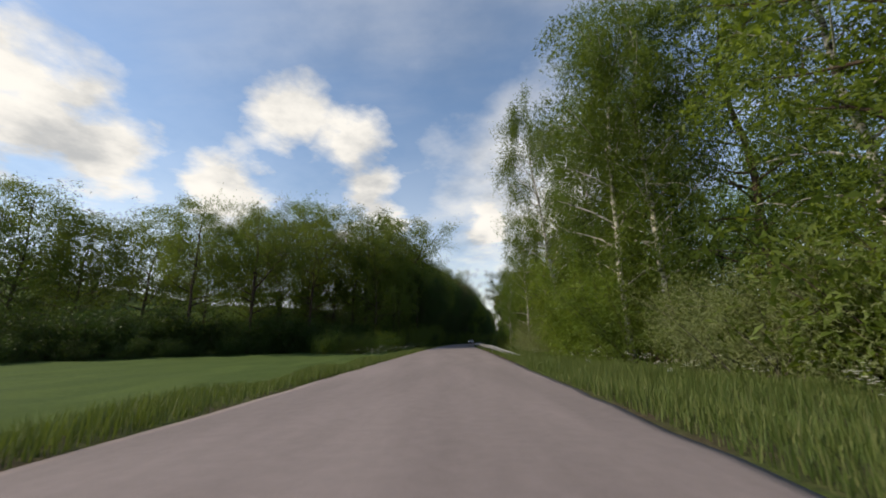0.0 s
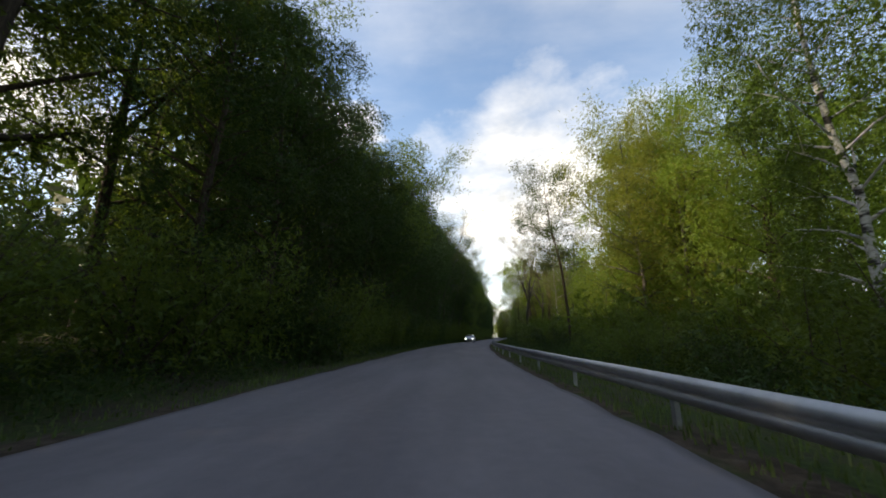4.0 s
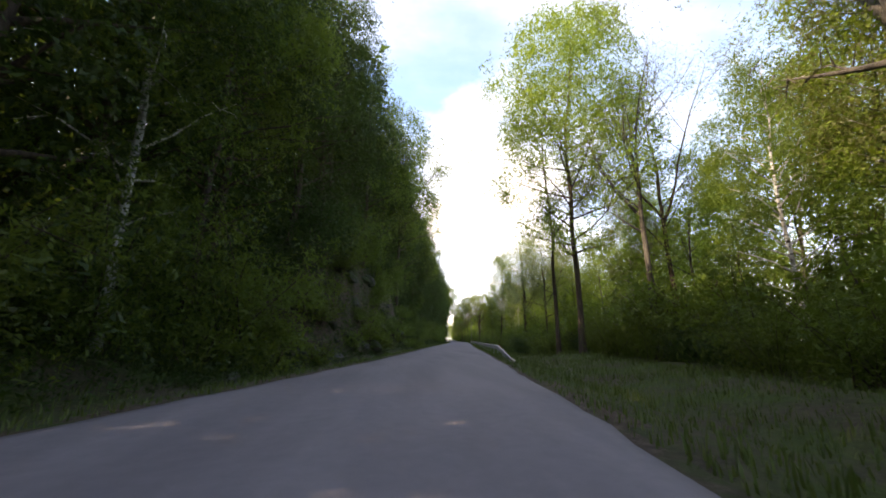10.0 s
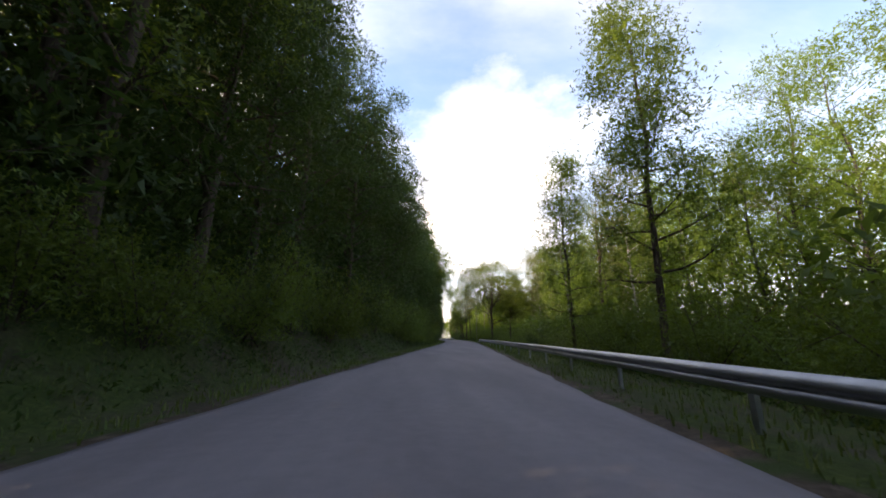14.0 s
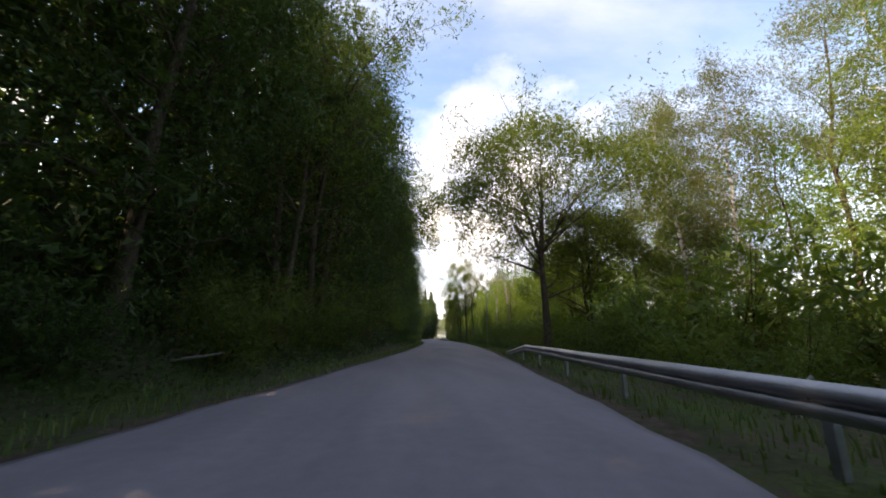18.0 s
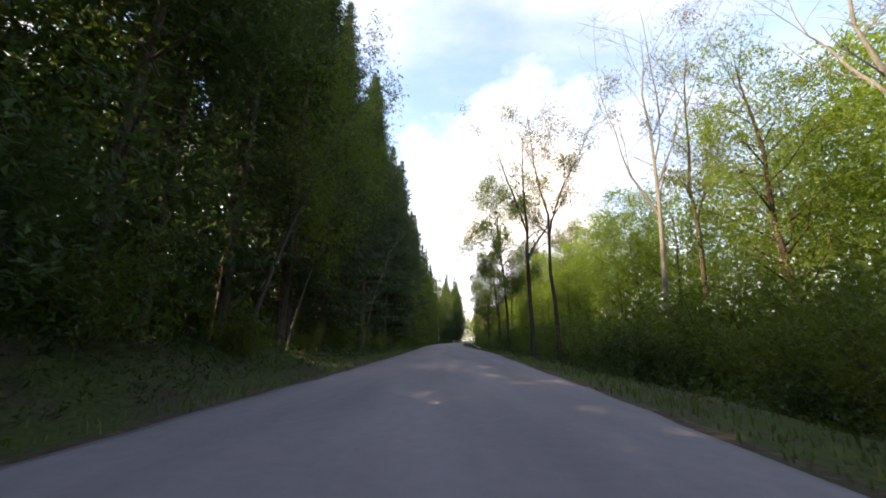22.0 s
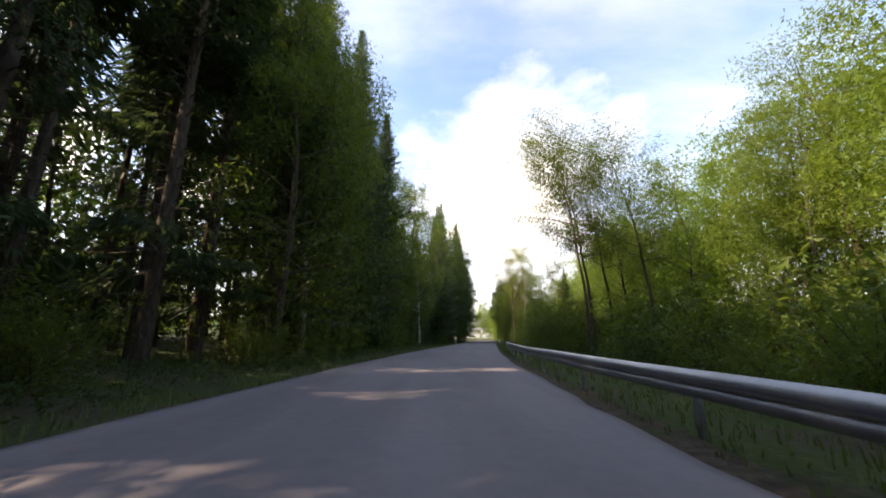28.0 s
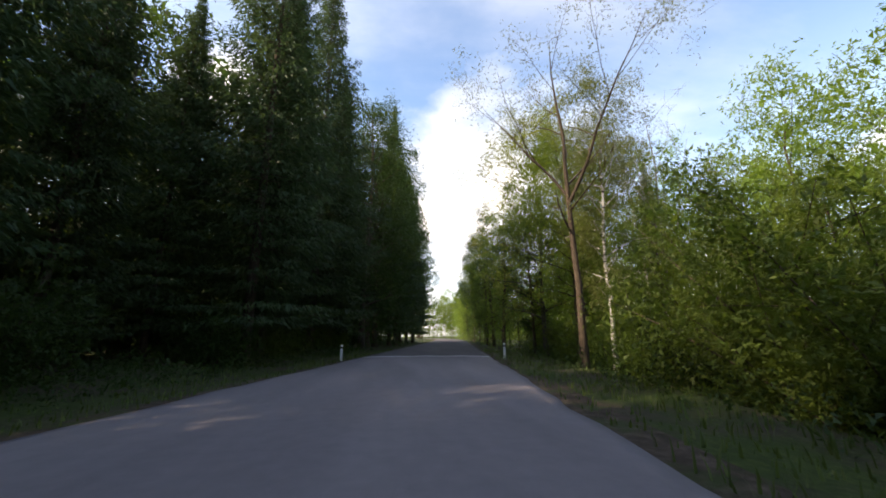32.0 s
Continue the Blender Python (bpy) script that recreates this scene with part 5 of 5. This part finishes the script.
def umbels(n, s_r, u_r, height):
    """White cow parsley heads on stalks, as one mesh."""
    s, u = GR.uniform(*s_r, n), GR.uniform(*u_r, n)
    x, y = line_xy(s, u)
    z = ground_z(s, u)
    vs, fs, ms, c = [], [], [], 0
    for i in range(n):
        h = height * GR.uniform(0.6, 1.2)
        vs.append(np.array([[x[i] - 0.006, y[i], z[i]], [x[i] + 0.006, y[i], z[i]], [x[i] + 0.006, y[i], z[i] + h], [x[i] - 0.006, y[i], z[i] + h]]))
        fs.append(np.arange(4)[None] + c)
        ms.append([1])
        c += 4
        for _ in range(14):
            p = np.array([x[i], y[i], z[i] + h]) + GR.normal(0, 1, 3) * (0.08, 0.08, 0.035)
            r = GR.uniform(0.014, 0.03)
            vs.append(p + np.array([[-r, -r, 0], [r, -r, 0.004], [r, r, 0], [-r, r, 0.004]]))
            fs.append(np.arange(4)[None] + c)
            ms.append([0])
            c += 4
    ob = link_mesh("white_flowers", np.vstack(vs), np.vstack(fs), [white_petal, grass_mat], np.concatenate(ms))
    return tagged(ob, "white cow parsley heads in the verge grass", "wild flowers", kind="stuff")


umbels(70, (4, 30), (5.5, 10.0), 0.75)
umbels(90, (26, 58), (-8.5, -4.4), 0.8)


# ---- rocks in the cutting ----
def rock(s, u, size, seed):
    """An angular stone bedded in the bank."""
    rng = random.Random(seed)
    root = new("rock")
    root.location = spot(s, u, size * 0.22)
    root.rotation_euler = (rng.uniform(-0.4, 0.4), rng.uniform(0.2, 0.7), rng.uniform(0, 6.28))
    tagged(root, "grey-brown angular rock bedded in the steep bank", "rock", "rocks of the cutting")
    bm = bmesh.new()
    bmesh.ops.create_icosphere(bm, subdivisions=2, radius=size)
    cuts = [Vector((rng.gauss(0, 1), rng.gauss(0, 1), rng.gauss(0, 1))).normalized() for _ in range(9)]
    for v in bm.verts:
        for c in cuts:
            over = v.co.dot(c) - size * 0.62
            if over > 0:
                v.co -= c * over * 0.92
        v.co = Vector((v.co.x * 1.35, v.co.y, v.co.z * 0.8)) * (1 + 0.05 * math.sin(v.co.x * 9 / size + seed))
    part("stone", bm, rock_mat, root)
    part("moss", moss_patch(rng, size), leaf_broad_shaded, root, "tufts of moss and fern")


def moss_patch(rng, size):
    bm = bmesh.new()
    for _ in range(26):
        a, r = rng.uniform(0, 6.28), size * rng.uniform(0.2, 0.95)
        x, y, z = math.cos(a) * r, math.sin(a) * r * 0.8, size * rng.uniform(0.25, 0.62)
        h, w = size * rng.uniform(0.12, 0.34), size * 0.07
        b = rng.uniform(0, 6.28)
        dx, dy = math.cos(b), math.sin(b)
        bm.faces.new([bm.verts.new(q) for q in ((x - dy * w, y + dx * w, z - 0.05), (x + dy * w, y - dx * w, z - 0.05), (x + dx * h, y + dy * h, z + h * 0.8))])
    return bm


RR = random.Random(31)
for i in range(58):
    rock(170 + i * 0.6 + RR.uniform(-0.5, 0.5), -RR.uniform(4.7, 7.6), RR.uniform(0.22, 0.7), 400 + i)
for i in range(7):
    rock(306 + i * 3.1 + RR.uniform(-1, 1), -RR.uniform(5.4, 7.6), RR.uniform(0.14, 0.3), 450 + i)

# ---- fallen and broken wood ----
def fallen_log(s, u, length, radius, turn, lift, label, mat):
    """A fallen stem lying on the ground, with two stubs of branches."""
    rng = np.random.default_rng(int(s * 10))
    root = new("fallen_log")
    x, y, z = spot(s, u)
    root.location = (x, y, z + radius * 0.7)
    root.rotation_euler = (0, -lift, turn + heading(s))
    tagged(root, label, "dead wood", "fallen wood by the road")
    t = np.linspace(0, 1, 8)
    path = np.column_stack([(t - 0.5) * length, np.cumsum(rng.normal(0, 0.04, 8)), 0.05 * np.sin(t * 3 + s)])
    wood = Wood()
    wood.add(path, radius * (1 - 0.55 * t), 8)
    link_mesh("stem", *wood.mesh(), mat, parent=root, smooth=True)
    for at in (3, 5):
        stub = Wood()
        d = np.array([0.5, rng.choice([-1, 1]) * 0.6, 0.7])
        stub.add(np.array([path[at], path[at] + d * 0.2, path[at] + d * 0.45]), [radius * 0.4, radius * 0.25, 0.006], 5)
        link_mesh("branch_stub", *stub.mesh(), mat, parent=root, smooth=True)


fallen_log(282.0, 6.6, 1.6, 0.09, 0.7, 0.75, "pale broken stem leaning behind the guard rail", bark_pale)
fallen_log(285.0, -7.0, 2.6, 0.07, 0.3, 0.15, "pale dead branch caught in the undergrowth", bark_pale)
fallen_log(394.5, -7.2, 3.2, 0.08, 0.1, 0.02, "pale fallen stem at the foot of the spruces", bark_pale)
fallen_log(443.0, -8.0, 2.6, 0.08, 0.4, 0.05, "pale fallen stem between dark trunks", bark_pale)
fallen_log(441.0, -9.2, 3.4, 0.09, -0.3, 0.1, "pale fallen stem between dark trunks", bark_pale)
fallen_log(466.0, -6.2, 1.8, 0.05, 0.8, 0.5, "thin pale dead branch propped in the bushes", bark_pale)
fallen_log(375.5, 5.6, 2.0, 0.05, 0.1, 0.0, "thin pale branch lying in the verge grass", bark_pale)

# ---- marker posts ----
def marker_post(s, u):
    root = new("marker_post")
    root.location = spot(s, u, 0.05)
    root.rotation_euler = (0, 0, heading(s))
    tagged(root, "small white roadside marker post in the grass", "marker post")
    bm = bmesh.new()
    bmesh.ops.create_cube(bm, size=1, matrix=Matrix.Translation((0, 0, 0.4)) @ Matrix.Diagonal((0.11, 0.04, 0.8, 1)))
    bmesh.ops.bevel(bm, geom=bm.edges[:], offset=0.012, segments=2, affect="EDGES")
    part("post", bm, stub_mat, root)
    bm = bmesh.new()
    bmesh.ops.create_cube(bm, size=1, matrix=Matrix.Translation((0, 0, 0.66)) @ Matrix.Diagonal((0.114, 0.046, 0.09, 1)))
    part("band", bm, black_plastic, root, "black band")


marker_post(487, -3.9)
marker_post(488, 4.0)


# ---- the oncoming car ----
def car(s, u):
    root = new("car")
    x, y = line_xy(s, u)
    root.location = (float(x), float(y), 0.01)
    root.rotation_euler = (0, 0, heading(s))
    tagged(root, "silver-white hatchback with headlights on, in the other lane", "car")
    # body sections from the nose (y = 0) to the tail: y, half width, sill, waist, roof, half roof
    secs = [(0.0, 0.62, 0.32, 0.56, 0.60, 0.50), (0.10, 0.76, 0.22, 0.68, 0.72, 0.62), (0.45, 0.85, 0.19, 0.78, 0.84, 0.70), (1.20, 0.88, 0.18, 0.90, 0.97, 0.74),
            (1.95, 0.88, 0.18, 0.93, 1.36, 0.60), (2.45, 0.88, 0.18, 0.94, 1.45, 0.58), (3.20, 0.88, 0.18, 0.96, 1.45, 0.57), (3.85, 0.87, 0.19, 0.98, 1.32, 0.56),
            (4.25, 0.84, 0.22, 0.98, 1.05, 0.62), (4.42, 0.74, 0.34, 0.80, 0.88, 0.60)]
    rows = []
    for yy, w, sill, waist, roof, hr in secs:
        half = [(0.0, sill), (w * 0.9, sill), (w, sill + 0.12), (w, (sill + waist) / 2), (w * 0.985, waist), ((w + hr) / 2 * 0.985, (waist + roof) / 2 + 0.01), (hr, roof - 0.03), (hr * 0.8, roof), (0.0, roof + 0.015)]
        rows.append([(px, yy, pz) for px, pz in half] + [(-px, yy, pz) for px, pz in half[-2:0:-1]])
    m = len(rows[0])
    v = np.array(rows).reshape(-1, 3)
    f = []
    for i in range(len(secs) - 1):
        for j in range(m):
            f.append((i * m + j, i * m + (j + 1) % m, (i + 1) * m + (j + 1) % m, (i + 1) * m + j))
    f.append(tuple(range(m))[::-1])
    f.append(tuple((len(secs) - 1) * m + j for j in range(m)))
    body = link_mesh("body", v, f, paint_silver, parent=root, smooth=True)
    sub = body.modifiers.new("round", "SUBSURF")
    sub.levels = sub.render_levels = 2

    def panel(name, corners, mat, thick=0.02, label="", under=None):
        bm = bmesh.new()
        vs = [bm.verts.new(c) for c in corners]
        face = bm.faces.new(vs)
        bmesh.ops.recalc_face_normals(bm, faces=[face])
        got = bmesh.ops.extrude_face_region(bm, geom=[face])
        n = face.normal
        for g in got["geom"]:
            if isinstance(g, bmesh.types.BMVert):
                g.co += n * thick
        for q in vs:
            q.co -= n * thick
        return part(name, bm, mat, under or root, label)

    panel("windscreen", [(-0.66, 1.22, 0.965), (0.66, 1.22, 0.965), (0.55, 1.98, 1.375), (-0.55, 1.98, 1.375)], glass_dark, label="dark sloping windscreen")
    panel("rear_window", [(0.55, 3.86, 1.315), (-0.55, 3.86, 1.315), (-0.62, 4.24, 1.06), (0.62, 4.24, 1.06)], glass_dark)
    for sd in (1, -1):
        for ya, yb in ((1.75, 2.55), (2.62, 3.30), (3.37, 3.80)):
            top_a = 1.20 if ya < 2 else 1.38
            panel("side_window", [(sd * 0.885, ya, 0.965), (sd * 0.885, yb, 0.975), (sd * 0.70, yb - 0.04, 1.37 if yb < 3.5 else 1.27), (sd * (0.79 if ya < 2 else 0.70), ya + 0.12, top_a)], glass_dark)
        panel("headlight", [(sd * 0.44, 0.05, 0.57), (sd * 0.74, 0.14, 0.56), (sd * 0.80, 0.42, 0.73), (sd * 0.50, 0.16, 0.72)], lamp_mat, 0.06, "lit headlight")
        panel("tail_light", [(sd * 0.58, 4.43, 0.72), (sd * 0.76, 4.37, 0.72), (sd * 0.76, 4.32, 0.92), (sd * 0.60, 4.37, 0.92)], plain("tail_red", (0.35, 0.02, 0.02), 0.3), 0.03)
        bm = bmesh.new()
        bmesh.ops.create_uvsphere(bm, u_segments=10, v_segments=6, radius=1, matrix=Matrix.Translation((sd * 0.98, 1.72, 1.0)) @ Matrix.Diagonal((0.11, 0.07, 0.07, 1)))
        part("mirror", bm, paint_silver, root)
        for yw in (0.85, 3.50):
            wheel = new("wheel")
            wheel.parent = root
            wheel.location = (sd * 0.80, yw, 0.31)
            bm = bmesh.new()
            bmesh.ops.create_cone(bm, cap_ends=True, segments=28, radius1=0.31, radius2=0.31, depth=0.20, matrix=Matrix.Rotation(math.pi / 2, 4, "Y"))
            bmesh.ops.bevel(bm, geom=[e for e in bm.edges if len(e.link_faces) == 2 and max(len(q.verts) for q in e.link_faces) > 6], offset=0.03, segments=2, affect="EDGES")
            part("tyre", bm, rubber, wheel)
            bm = bmesh.new()
            bmesh.ops.create_cone(bm, cap_ends=True, segments=24, radius1=0.20, radius2=0.20, depth=0.03, matrix=Matrix.Translation((sd * 0.10, 0, 0)) @ Matrix.Rotation(math.pi / 2, 4, "Y"))
            for q in range(5):
                bmesh.ops.create_cube(bm, size=1, matrix=Matrix.Translation((sd * 0.115, 0, 0)) @ Matrix.Rotation(q * 2 * math.pi / 5, 4, "X") @ Matrix.Translation((0, 0, 0.09)) @ Matrix.Diagonal((0.02, 0.05, 0.18, 1)))
            part("rim", bm, alloy, wheel)
    panel("grille", [(-0.36, 0.03, 0.53), (0.36, 0.03, 0.53), (0.40, 0.09, 0.70), (-0.40, 0.09, 0.70)], black_plastic, 0.05)
    panel("air_intake", [(-0.60, 0.06, 0.26), (0.60, 0.06, 0.26), (0.58, 0.04, 0.41), (-0.58, 0.04, 0.41)], black_plastic, 0.05)
    panel("number_plate", [(-0.26, 0.01, 0.40), (0.26, 0.01, 0.40), (0.26, 0.015, 0.51), (-0.26, 0.015, 0.51)], plate_mat, 0.02, "pale plate with a plain dark bar")
    panel("plate_bar", [(-0.20, -0.018, 0.435), (0.20, -0.018, 0.435), (0.20, -0.014, 0.475), (-0.20, -0.014, 0.475)], black_plastic, 0.006)
    return root


car(140.4, -1.75)
